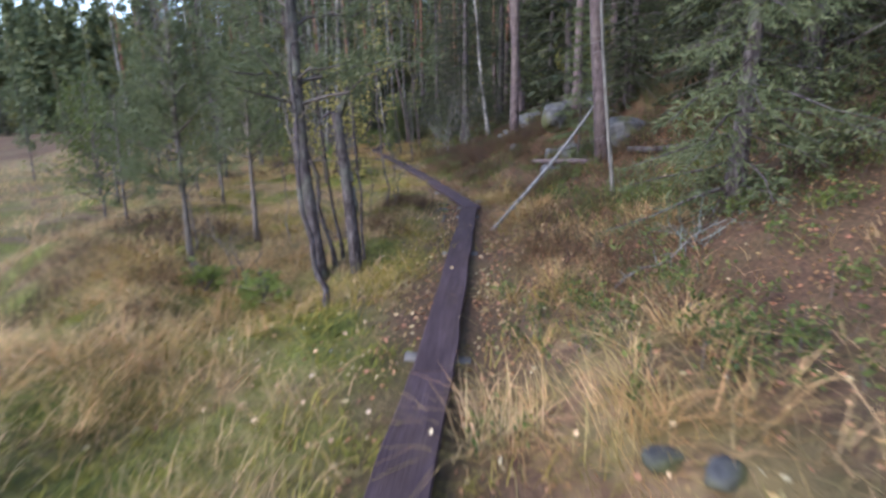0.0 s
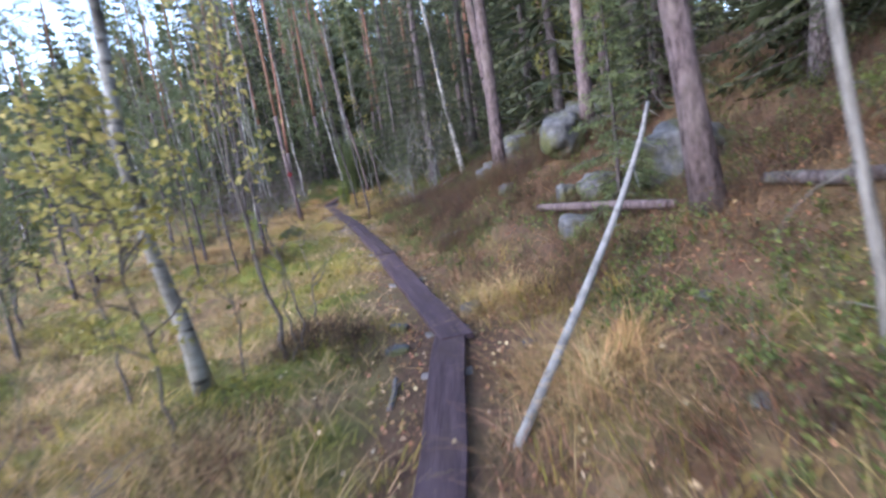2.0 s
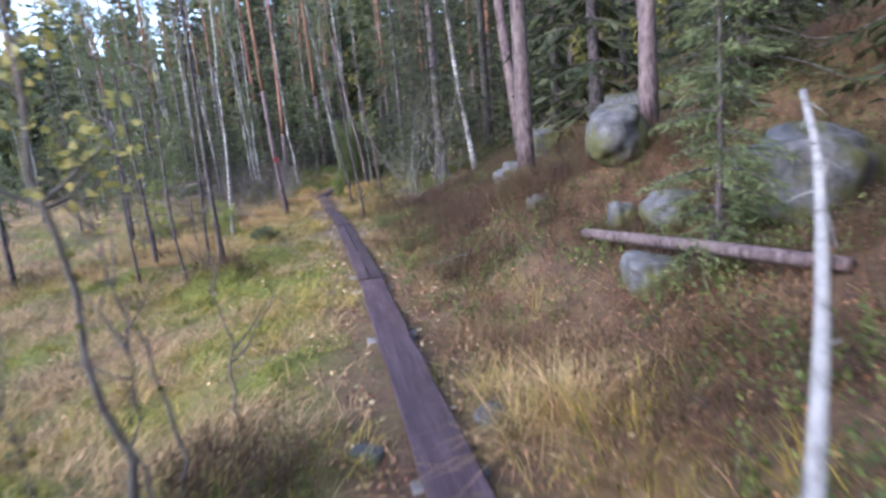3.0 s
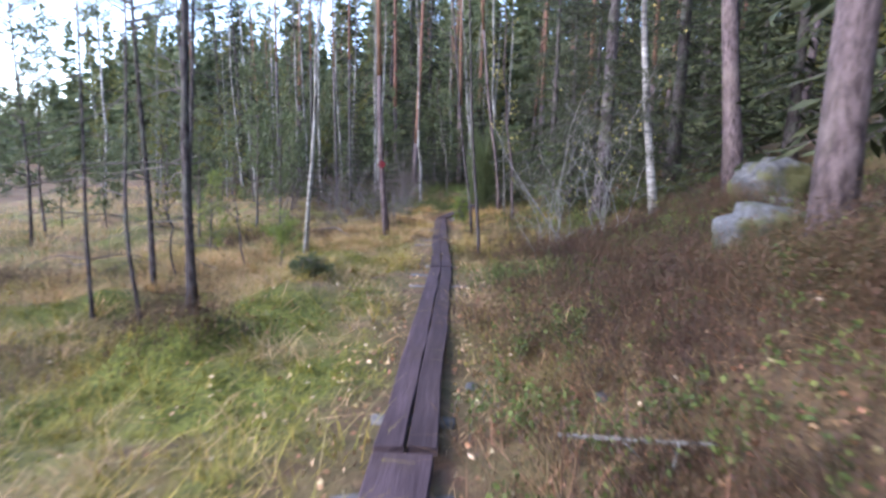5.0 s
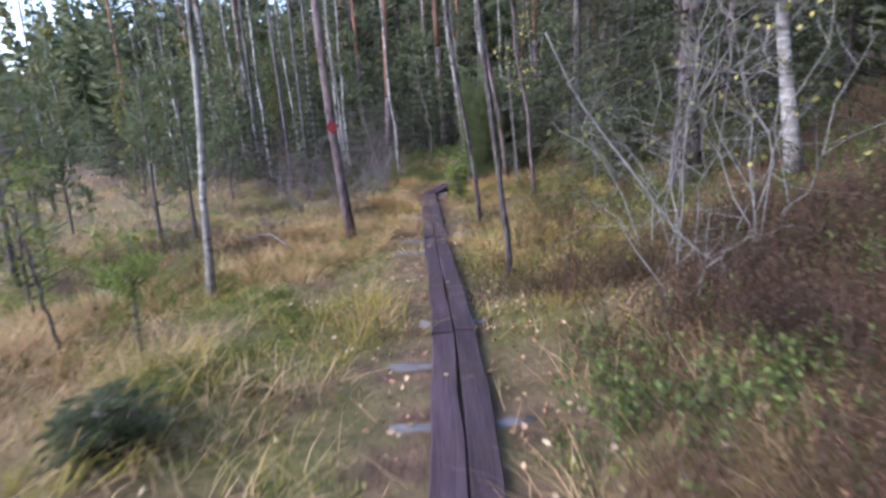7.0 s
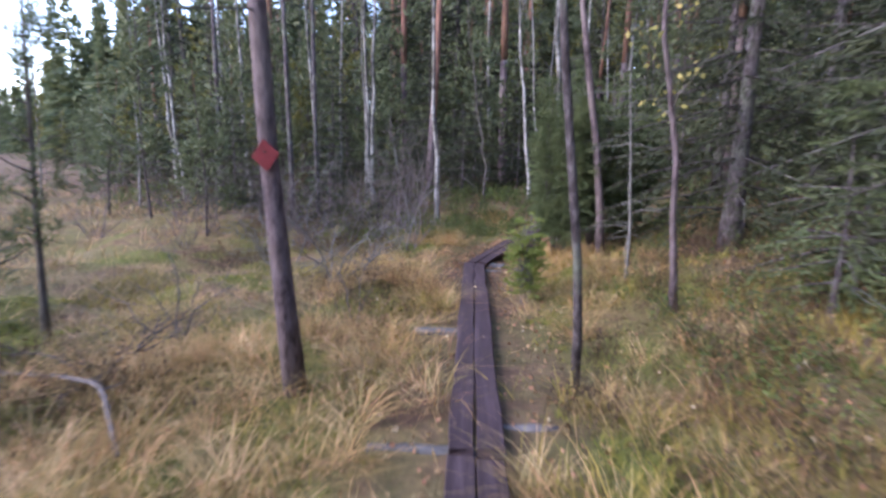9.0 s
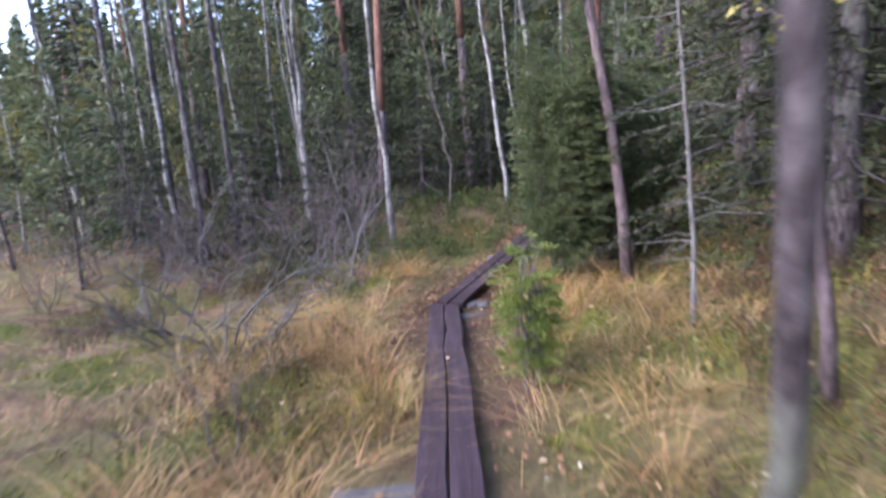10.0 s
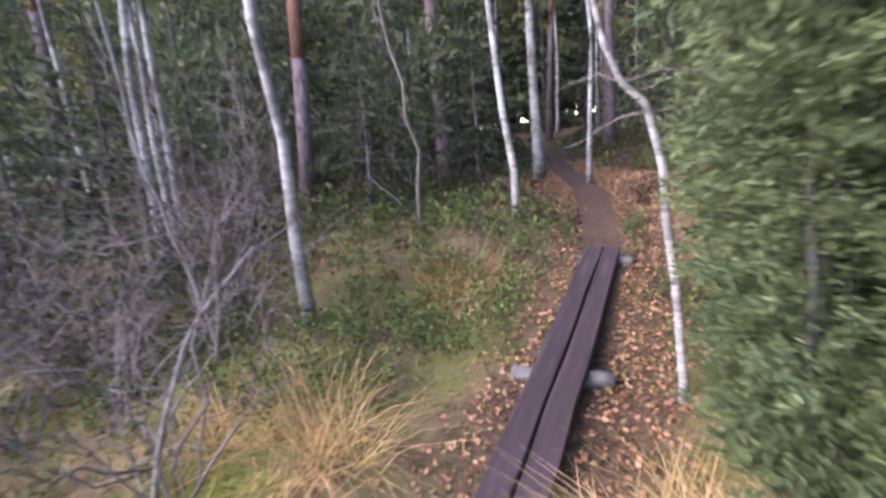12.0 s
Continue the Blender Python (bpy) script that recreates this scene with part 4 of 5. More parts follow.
crooked_stem(2.7, 26.57)
birch(1.44, 29.1, (-0.05, 0, 1.03, -0.2, -0.01, 1.62), 0.022, 4.0, "thin bent grey stem in the undergrowth", M_TWIG, 7, None, 0.3, 0.3, 0.6, name="rowan_tree")
birch(0.2, 27.3, (-0.1, 0, 0.6, -0.3, 0, 1.3), 0.016, 2.0, "thin bent grey stem in the undergrowth", M_DEAD, 8, None, 0.3, 0.2, 0.6, name="rowan_tree")
pine(0.03, 30.6, (0.05, 0.01, 1.44, 0.11, 0.03, 2.64), 0.088, 15.0, "red-barked pine among the birches", None, 8, (0.55, 0.98), 20, red=0.16)
pine(-2.3, 28.05, (-0.01, -0.01, 1.5, -0.05, -0.03, 2.6), 0.05, 11.0, "slim dark pine at the forest edge", M_BARK, 14, (0.55, 0.98), 18, 1.2, group="edge pines")
pine(-1.9, 28.4, (-0.03, -0.02, 1.5, -0.05, -0.02, 3.0), 0.05, 11.5, "slim dark pine at the forest edge", M_BARK, 14, (0.55, 0.98), 18, 1.2, group="edge pines")
pine(-3.6, 29.6, (-0.03, -0.02, 1.5, -0.05, -0.02, 3.0), 0.06, 12.0, "slim dark pine at the forest edge", M_BARK, 14, (0.5, 0.98), 18, 1.3, group="edge pines")
pine(-5.4, 31.0, (-0.03, -0.02, 1.5, -0.05, -0.02, 3.0), 0.07, 12.5, "slim dark pine at the forest edge", M_BARK, 14, (0.5, 0.98), 18, 1.3, group="edge pines")
spruce(1.1, 30.3, 2.6, 0.95, 0.03, "small spreading spruce in the undergrowth", 0.1, 0.17, 0.1, fine=True)
spruce(-0.2, 31.9, 4.5, 1.3, 0.05, "young dark spruce among the birches", 0.04, 0.22, 0.12, fine=True)
spruce(-2.4, 30.8, 3.6, 1.2, 0.04, "young dark spruce among the birches", 0.04, 0.2, 0.12, fine=True)
for sx, sy, sh in ((-0.45, 27.5, 1.5), (-1.6, 28.2, 1.9), (-0.2, 29.3, 1.7), (-2.9, 27.9, 1.6), (0.9, 29.6, 1.9), (2.1, 31.0, 2.2), (-3.9, 28.8, 2.0)):
    spruce(sx, sy, sh, 0.5 + 0.2 * sh, 0.02 + 0.005 * sh, "small dark spruce in the forest undergrowth", 0.1, 0.17, 0.1, fine=True)
spruce(2.0, 34.5, 5.0, 1.4, 0.06, "young dark spruce among the birches", 0.04, 0.24, 0.12, 0.28, 0.055)
spruce(0.2, 34.5, 11.0, 1.9, 0.11, "dark spruce behind the birches", 0.06, 0.3, 0.15, 0.32, 0.065)


def juniper(x, y, h, reach, label, shoots, mat=M_JUNIPER, spray=0.3, leaf=0.05, name="juniper_bush", coat="dense prickly grey-green foliage"):
    """Dense upright bush: many steep stems clad in short shoots, ragged in outline."""
    root = thing(name, label, "bush", x, y, height(x, y))
    stems = []
    pile = Pile()
    for k in range(15):
        a, rr = RNG.uniform(0, 6.283), reach * math.sqrt(RNG.uniform(0.02, 1.0))
        top = h * (1 - 0.4 * (rr / reach) ** 1.5) * RNG.uniform(0.78, 1.03)
        s = np.linspace(0, 1, 7)[:, None]
        out = np.array([math.cos(a), math.sin(a), 0]) * rr
        p = out * (0.15 + 0.85 * np.sin(s * 1.9).clip(0, 1)) + np.array([0, 0, top]) * s + RNG.normal(0, 0.02, (7, 3))
        p[0, 2] = -0.05
        pile.add(*tube(p, 0.018 * (1 - 0.75 * s[:, 0]), 5, 0.05))
        stems.append(p)
    part("stemwork", pile.mesh("stemwork", M_TWIG), root, "thin brown stems", "stuff")
    b, w, ln = [], [], []
    for p in stems:
        m = shoots // 15
        per = 70
        clumps = along(p, RNG.uniform(0.14, 1.0, m // per + 1)) + RNG.normal(0, spray * 0.2, (m // per + 1, 3))
        way = unit(unit(clumps * [1, 1, 0]) * 0.8 + RNG.normal(0, 0.6, clumps.shape) * [1, 1, 0.35] + [0, 0, 0.25])
        s = RNG.uniform(0, 1, (len(clumps), per, 1))
        q = clumps[:, None] + way[:, None] * s * spray + RNG.normal(0, spray, (len(clumps), per, 3)) * [0.19, 0.19, 0.07] * (1.15 - s) - s**2 * [0, 0, 0.15 * spray]
        b.append(q.reshape(-1, 3))
        w.append((way[:, None] * 1.2 + RNG.normal(0, 0.55, q.shape)).reshape(-1, 3))
    b, w = np.concatenate(b), np.concatenate(w)
    part("foliage", Pile().add(*kites(b, w, leaf * RNG.uniform(0.6, 1.3, len(b)), leaf * RNG.uniform(0.2, 0.36, len(b)))).mesh("foliage", mat), root, coat)


juniper(2.63, 25.45, 2.75, 0.36, "tall dense grey-green juniper beside the boards", 110000, spray=0.22, leaf=0.033)
juniper(3.2, 26.2, 2.7, 0.45, "dense grey-green juniper beside the boards", 26000, leaf=0.055)
juniper(3.6, 27.2, 3.0, 0.65, "dense grey-green juniper beside the boards", 16000, leaf=0.08)
juniper(2.12, 23.5, 0.98, 0.1, "bright green feathery pine seedling beside the boards", 14000, M_YOUNG, 0.13, 0.024, "pine_sapling", "soft bright green needles")
for sx, sy, sh in ((-0.66, 4.95, 0.34), (-1.2, 5.1, 0.4), (-0.5, 4.6, 0.26)):
    juniper(sx, sy, sh, 0.14, "low bright green pine seedling in the moss", 3500, M_YOUNG, 0.12, 0.03, "pine_sapling", "soft bright green needles")
juniper(0.66, 15.98, 0.29, 0.16, "low dark green juniper mound in the grass", 13000, M_PINE, 0.1, 0.022)


# ---- distant forest: a few trees of each kind, set out many times ----
def forest():
    kinds = []
    for k in range(3):
        kinds.append(("s", spruce(60 + 4 * k, 60, 13 + 2 * k, 2.0 + 0.15 * k, 0.14, "tall dark spruce in the forest", 0.1 - 0.03 * k, 0.44, 0.25, 0.44, 0.105, seg=2, group="forest trees")))
    for k in range(3):
        kinds.append(("p", pine(72 + 4 * k, 60, (0.05 * k, 0.03, 3, -0.08, 0.1, 7), 0.11 + 0.015 * k, 14 + k, "tall pine in the forest with bare lower trunk", None, 10, (0.27 - 0.04 * k, 0.98), 46, 1.7, 0.85, 1.5, "forest trees", 0.35)))
    for k in range(3):
        kinds.append(("b", birch(84 + 4 * k, 60, (0.1, 0.05 * k, 3, -0.1, 0.1, 6), 0.045 + 0.01 * k, 11 + k, "grey-white birch in the forest", M_GREYBIRCH, limbs=28, dens=1.6, low=0.16, reach=1.5, group="forest trees")))
    for k in range(3):
        kinds.append(("u", spruce(96 + 4 * k, 60, 2.6 + 1.1 * k, 0.95 + 0.2 * k, 0.04, "young spruce in the forest undergrowth", 0.03, 0.2, 0.14, 0.26, 0.06, seg=2, group="forest trees", mat=(M_PINE, M_SPRUCE, M_PINE)[k])))
    kinds.append(("u", birch(108, 60, (0.05, 0.1, 1, -0.1, 0.1, 2), 0.02, 4.0, "thin leafy sapling in the forest undergrowth", M_TWIG, limbs=22, dens=2.2, low=0.15, reach=0.9, group="forest trees")))
    for k in range(2):
        kinds.append(("q", pine(112 + 4 * k, 60, (0.08, 0.04, 1.5, -0.05, 0.1, 3), 0.035, 4.6 + 1.6 * k, "thin bog pine with a small crown", M_BARK, 14, (0.2, 0.98), 34, 0.8, 1.2, 0.5, "forest trees", 0.8)))
    rng = np.random.default_rng(21)
    spots = []

    def put(x, y, wish, near=1.5, small=1.0):
        if zone(x, y, 6.3, 10.4, 1.3, 1.8) > 0.15 or any((x - a) ** 2 + (y - b) ** 2 < near**2 for a, b in spots):
            return
        spots.append((x, y))
        pool = [o for c, o in kinds if c in wish]
        ob = pool[int(rng.integers(len(pool)))]
        s = small * rng.uniform(0.75, 1.12)
        lean = Matrix.Rotation(radians(rng.normal(0, 1.8)), 4, "X") @ Matrix.Rotation(radians(rng.normal(0, 1.8)), 4, "Y")
        copy_thing(ob, Matrix.Translation((x, y, height(x, y) - 0.05)) @ lean @ Matrix.Rotation(rng.uniform(0, 6.28), 4, "Z") @ Matrix.Scale(s, 4))

    for _ in range(430):
        x, y = rng.uniform(-16, 16), rng.uniform(32.5, 58)
        if (x + 6) * 0.69 + (y - 30) * 0.72 > 1.5 and abs(x - board_x(y)) > 1.0:
            put(x, y, "ssssspb" if x > -3 else "ppqqbs", 1.85, 1.05 - 0.15 * float(smooth(6, 11, -x)))
    for _ in range(120):
        x, y = rng.uniform(6.2, 20), rng.uniform(-3, 34)
        put(x, y, "sssp", 2.3)
    for _ in range(140):
        s, off = rng.uniform(8, 60), rng.uniform(1, 16)
        x, y = -6 - 0.72 * s + 0.69 * off, 30 + 0.69 * s + 0.72 * off
        put(x, y, "ppqqb", 2.2, 0.85 - 0.42 * float(smooth(2, 18, s)))
    for _ in range(26):
        put(rng.uniform(-12, -3.5), rng.uniform(26, 31), "qqqb", 1.4, 0.72)
    # unseen trees behind the start of the walk, added to shape the light
    for _ in range(16):
        put(rng.uniform(-10, 12), rng.uniform(-22, -7), "sp", 3.0)
    for _ in range(26):
        x, y = rng.uniform(-10, -3.6), rng.uniform(14, 27)
        put(x, y, "q", 2.0, 0.8)
    spots.clear()
    for _ in range(90):
        x, y = rng.uniform(-9, 6), rng.uniform(30.5, 38)
        if (x + 6) * 0.69 + (y - 30) * 0.72 > 1.0 and abs(x - board_x(y)) > 1.8:
            put(x, y, "q", 1.2)
    for _ in range(260):
        x, y = rng.uniform(-14, 12), rng.uniform(29.5, 44)
        if (x + 6) * 0.69 + (y - 30) * 0.72 > 1.0 and abs(x - board_x(y)) > 1.5:
            put(x, y, "u", 1.3)
    for _ in range(50):
        x, y = rng.uniform(7.0, 13), rng.uniform(-1, 27)
        put(x, y, "u", 1.5)
    for _ in range(120):
        s, off = rng.uniform(0, 70), rng.uniform(-0.5, 4)
        put(-6 - 0.72 * s + 0.69 * off, 30 + 0.69 * s + 0.72 * off, "u", 1.3)
    for c, o in kinds:
        o.location = (o.location.x - 70, 64 + (o.location.x - 60) * 0.2, height(o.location.x - 70, 66))


forest()


def far_woods():
    """Woods beyond the near forest and across the water: crude ragged spruces, joined."""
    rng = np.random.default_rng(5)
    pile = Pile()
    for k in range(700):
        if k < 360:
            x, y = rng.uniform(-40, 45), rng.uniform(52, 80)
        elif k < 580:
            s = 32 + 208 * rng.uniform(0, 1) ** 1.4
            x, y = -6 - 0.79 * s + rng.uniform(0, 18), 33 + 0.61 * s + rng.uniform(0, 18)
        else:
            x, y = rng.uniform(22, 60), rng.uniform(-30, 60)
        if k < 360 and (x + 6) * 0.69 + (y - 30) * 0.72 < 1:
            continue
        z0, h = max(-0.85, height(x, y)), rng.uniform(14, 22) * (0.52 if 360 <= k < 580 else 1.0 - 0.3 * float(smooth(6, 16, -x)))
        n = 170
        f = rng.uniform(0, 1, n) ** 0.8
        a = rng.uniform(0, 6.283, n)
        b = np.stack([x + 0 * a, y + 0 * a, z0 + h * (0.06 + 0.94 * f)], -1)
        w = np.stack([np.cos(a), np.sin(a), -0.35 + 0.9 * f**3], -1)
        v, t = kites(b, w, (0.35 + 2.3 * (1 - f)) * rng.uniform(0.6, 1.2, n), 0.5)
        pile.add(v, t)
        pile.add(*tube([(x, y, z0 - 0.3), (x, y, z0 + h * 0.5), (x, y, z0 + h)], [0.15, 0.1, 0.02], 4, 0, False))
    # paler pine needle colour on the spruces, put in for distance haze
    tagged(new("far_woods", pile.mesh("far_woods", M_PINE)), "spruce woods in the distance, paler in place of haze", "woods", kind="stuff")


far_woods()


# ---- rocks, logs, markers ----
def rock(x, y, sx, sy, sz, sink, label, seed, turn=0.0, name="boulder"):
    bm = bmesh.new()
    bmesh.ops.create_icosphere(bm, subdivisions=4 if name == "boulder" else 3, radius=1.0)
    for v in bm.verts:
        p = v.co.copy()
        n = noise.noise(p * 0.9 + Vector((seed, 0, 0))) * 0.35 + noise.noise(p * 2.3 + Vector((0, seed, 0))) * 0.24 + noise.noise(p * 6 + Vector((0, 0, seed))) * 0.07
        q = p * (1 + n)
        q = Vector([math.copysign(abs(c) ** 0.7, c) for c in q])
        v.co = Vector((q.x * sx, q.y * sy, q.z * sz))
    for f in bm.faces:
        f.smooth = True
    me = bpy.data.meshes.new(name)
    bm.to_mesh(me)
    bm.free()
    me.materials.append(M_ROCK)
    ob = new(name, me)
    ob.location = (x, y, height(x, y) + sz - sink)
    ob.rotation_euler = (RNG.uniform(-0.15, 0.15), RNG.uniform(-0.15, 0.15), turn)
    return tagged(ob, label, "rock")


rock(6.1, 10.25, 0.72, 0.48, 0.5, 0.32, "pale grey granite boulder with moss on its shoulders", 3.1, 0.4)
rock(7.6, 15.6, 0.55, 0.8, 0.6, 0.35, "large mossy granite boulder on the slope", 8.2)
rock(4.86, 11.32, 0.13, 0.12, 0.2, 0.12, "pointed grey stone above the fallen log", 9.3)
rock(4.4, 10.05, 0.27, 0.24, 0.2, 0.17, "grey stone beneath the fallen log", 2.2)
rock(5.35, 12.2, 0.52, 0.34, 0.34, 0.08, "pale grey boulder on the heather slope", 12.6, 0.9)
rock(5.2, 10.9, 0.3, 0.24, 0.24, 0.16, "lichen-grey stone above the fallen log", 14.1, 0.3)
rock(4.35, 12.2, 0.18, 0.14, 0.12, 0.13, "grey stone in the heather", 7.7)
rock(6.9, 18.4, 0.55, 0.42, 0.44, 0.2, "lichen-grey boulder on the bank", 5.5)
rock(6.45, 17.4, 0.36, 0.3, 0.26, 0.16, "lichen-grey boulder on the bank", 6.6, 0.5)
rock(5.05, 15.05, 0.36, 0.3, 0.3, 0.14, "low lichen-grey boulder in the heather", 4.4)
rock(5.9, 14.9, 0.4, 0.32, 0.26, 0.28, "low lichen-grey boulder in the heather", 7.4)
STONE = "small grey stone half sunk in the litter"
for k, (sx, sy, r) in enumerate(((1.42, 1.27, 0.085), (1.52, 1.08, 0.08), (2.36, 2.43, 0.07), (2.6, 4.2, 0.06), (2.75, 7.7, 0.06), (3.05, 5.86, 0.06), (3.69, 7.0, 0.07), (3.5, 8.3, 0.06),
                                 (1.91, 8.8, 0.1), (1.82, 8.25, 0.1), (2.65, 8.97, 0.12), (2.52, 13.35, 0.05), (3.3, 13.2, 0.06), (1.74, 25.45, 0.1), (2.1, 25.0, 0.06), (-1.44, 27.84, 0.14))):
    rock(sx, sy, r, r * 0.8, r * 0.45, r * 0.42, STONE, 11.0 + k * 1.3, k * 0.7, "stone")


def fallen(name, points, r0, r1, mat, label, stubs=6, moss=None):
    root = thing(name, label, "log", *points[0])
    p = np.array(points, float) - np.array(points[0])
    k = np.linspace(0, 1, 16)
    q = np.stack([np.interp(k, np.linspace(0, 1, len(p)), p[:, c]) for c in range(3)], -1)
    q[1:-1] = (q[:-2] + 2 * q[1:-1] + q[2:]) / 4
    part("stem", Pile().add(*tube(q, np.linspace(r0, r1, 16), 10, 0.05)).mesh("stem", mat, True), root)
    if stubs:
        s = RNG.uniform(0.1, 0.95, stubs)
        wood, _ = twig_lines(along(q, s), unit(RNG.normal(0, 1, (stubs, 3))), RNG.uniform(0.06, 0.16, stubs), 0.012, sides=5)
        limbs_of(wood, mat, root, "branch_stub", True)


fallen("leaning_birch_pole", [(2.18, 6.5, 0.04), (2.88, 7.1, 0.48), (3.62, 7.78, 0.95), (4.28, 8.45, 1.4), (4.78, 9.05, 1.72)], 0.03, 0.02, M_POLE, "thin fallen white birch leaning against a pine", 12)
fallen("fallen_log", [(4.45, 11.35, height(4.45, 11.35) + 0.06), (4.55, 10.0, 0.5 * (height(4.45, 11.35) + height(4.7, 8.6)) + 0.07), (4.7, 8.6, height(4.7, 8.6) + 0.06)], 0.056, 0.048, M_PINEBARK, "fallen grey-brown mossy log lying in the heather", 5)
fallen("fallen_log", [(4.62, 7.45, height(4.62, 7.45) + 0.06), (4.66, 6.9, height(4.66, 6.9) + 0.07), (4.75, 6.2, height(4.75, 6.2) + 0.06)], 0.05, 0.045, M_BARK, "short dead grey log on the slope", 3)
fallen("fallen_stick", [(1.62, 7.25, 0.03), (1.68, 7.45, 0.04), (1.72, 7.65, 0.05)], 0.02, 0.016, M_LOG, "rotten stick lying by the boards", 1)
fallen("dead_branch", [(2.22, 3.2, height(2.22, 3.2) + 0.03), (2.42, 3.27, height(2.42, 3.27) + 0.07), (2.6, 3.16, height(2.6, 3.16) + 0.06), (2.85, 3.24, height(2.85, 3.24) + 0.13), (3.05, 3.15, height(3.05, 3.15) + 0.12)], 0.008, 0.005, M_DEAD, "thin bare dead branch lying on the bank", 14)
fallen("dead_branch", [(2.75, 17.75, 1.95), (2.95, 17.7, 1.5), (3.3, 17.6, 1.0), (3.6, 17.5, 0.55), (3.9, 17.4, 0.33)], 0.006, 0.013, M_DEAD, "bowed bare grey branch arching to the ground", 6)
fallen("dead_branch", [(-1.6, 21.1, -0.02), (-0.9, 20.9, 0.1), (-0.3, 20.6, 0.22), (0.1, 20.2, 0.06)], 0.02, 0.01, M_TWIG, "dark fallen branch in the bog", 9)
fallen("dead_branch", [(2.95, 12.6, 0.1), (3.2, 12.35, 0.22), (3.5, 12.2, 0.3)], 0.012, 0.007, M_DEAD, "bare dead branch lying on the litter", 5)


def bare_shrub(x, y, h, reach, count, label, mat, leaves=None, fork=5, thick=1.0):
    """A leafless shrub: crooked stems that fork twice."""
    root = thing("bare_shrub", label, "shrub", x, y, height(x, y))
    a = RNG.uniform(0, 6.283, count)
    ways = unit(np.stack([np.cos(a) * reach, np.sin(a) * reach, np.full(count, h)], -1) * RNG.uniform(0.6, 1.2, (count, 3)))
    wood, lines = twig_lines(np.tile([0, 0, -0.03], (count, 1)) + RNG.normal(0, 0.06, (count, 3)) * [1, 1, 0], ways, np.hypot(h, reach) * RNG.uniform(0.6, 1.05, count), 0.006 * thick, 0.1, 0.3, 4, 7)
    limbs_of(wood, mat, root, "stem", True)
    for depth in range(2):
        st, wy, ln = [], [], []
        for p in lines:
            for s in RNG.uniform(0.25, 1.0, fork):
                st.append(along(p, s))
                wy.append(unit(unit(p[-1] - p[0]) + RNG.normal(0, 0.75, 3)))
                ln.append(np.linalg.norm(p[-1] - p[0]) * RNG.uniform(0.25, 0.55))
        wood, lines = twig_lines(st, wy, ln, (0.0036 - 0.0012 * depth) * thick, 0.05, 0.3, 3, 5)
        part("twigwork", wood.mesh("twigwork", mat), root, "", "stuff")
    if leaves:
        q = np.concatenate([along(p, RNG.uniform(0.4, 1, 1)) for p in lines])
        q = q[RNG.uniform(0, 1, len(q)) < 0.35]
        part("leafage", Pile().add(*kites(q, RNG.normal(0, 1, q.shape), RNG.uniform(0.04, 0.06, len(q)), 0.04)).mesh("leafage", leaves), root, "last yellow-green leaves", "stuff")


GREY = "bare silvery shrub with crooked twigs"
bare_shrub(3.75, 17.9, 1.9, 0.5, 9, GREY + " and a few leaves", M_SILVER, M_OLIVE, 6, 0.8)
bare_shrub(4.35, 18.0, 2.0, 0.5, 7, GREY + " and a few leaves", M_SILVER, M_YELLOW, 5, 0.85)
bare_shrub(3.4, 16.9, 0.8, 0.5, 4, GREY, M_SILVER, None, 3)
bare_shrub(-0.25, 24.35, 0.9, 0.95, 9, "tangled dead grey shrub in the grass", M_DEAD, None, 5, 1.6)
bare_shrub(-1.2, 25.2, 1.0, 0.8, 8, "tangled dead grey shrub in the grass", M_DEAD, None, 5, 1.6)
bare_shrub(-0.9, 27.0, 1.3, 0.8, 9, "tangled bare shrub at the forest edge", M_TWIG, None, 5, 1.1)
bare_shrub(-0.1, 28.3, 1.5, 0.7, 8, "tangled bare shrub at the forest edge", M_TWIG, None, 5, 1.1)
bare_shrub(-2.2, 26.6, 1.2, 0.8, 8, "tangled bare shrub at the forest edge", M_TWIG, None, 5, 1.1)
bare_shrub(-3.5, 27.2, 1.3, 0.9, 8, "tangled bare shrub at the forest edge", M_TWIG, None, 5, 1.1)
bare_shrub(-0.7, 21.9, 0.9, 0.6, 6, "small bare shrub in the bog grass", M_TWIG, None, 4)
bare_shrub(-1.5, 20.6, 1.0, 0.5, 6, "small bare shrub in the bog grass", M_TWIG, None, 4)
bare_shrub(-0.75, 21.2, 0.32, 0.6, 10, "low tangle of dark dead twigs in the bog", M_TWIG, None, 5, 1.6)
bare_shrub(2.92, 3.2, 0.36, 0.32, 7, "small dead twigs grown over with pale lichen", M_LICHEN, None, 4)
bare_shrub(0.15, 6.4, 0.9, 0.55, 7, "small bare shrub below the alders", M_TWIG, None, 4)
bare_shrub(-0.9, 5.3, 1.0, 0.6, 7, "small bare shrub below the alders", M_TWIG, None, 4)
bare_shrub(0.45, 22.9, 0.8, 0.35, 4, "small bare shrub in the bog grass", M_TWIG, None, 3)

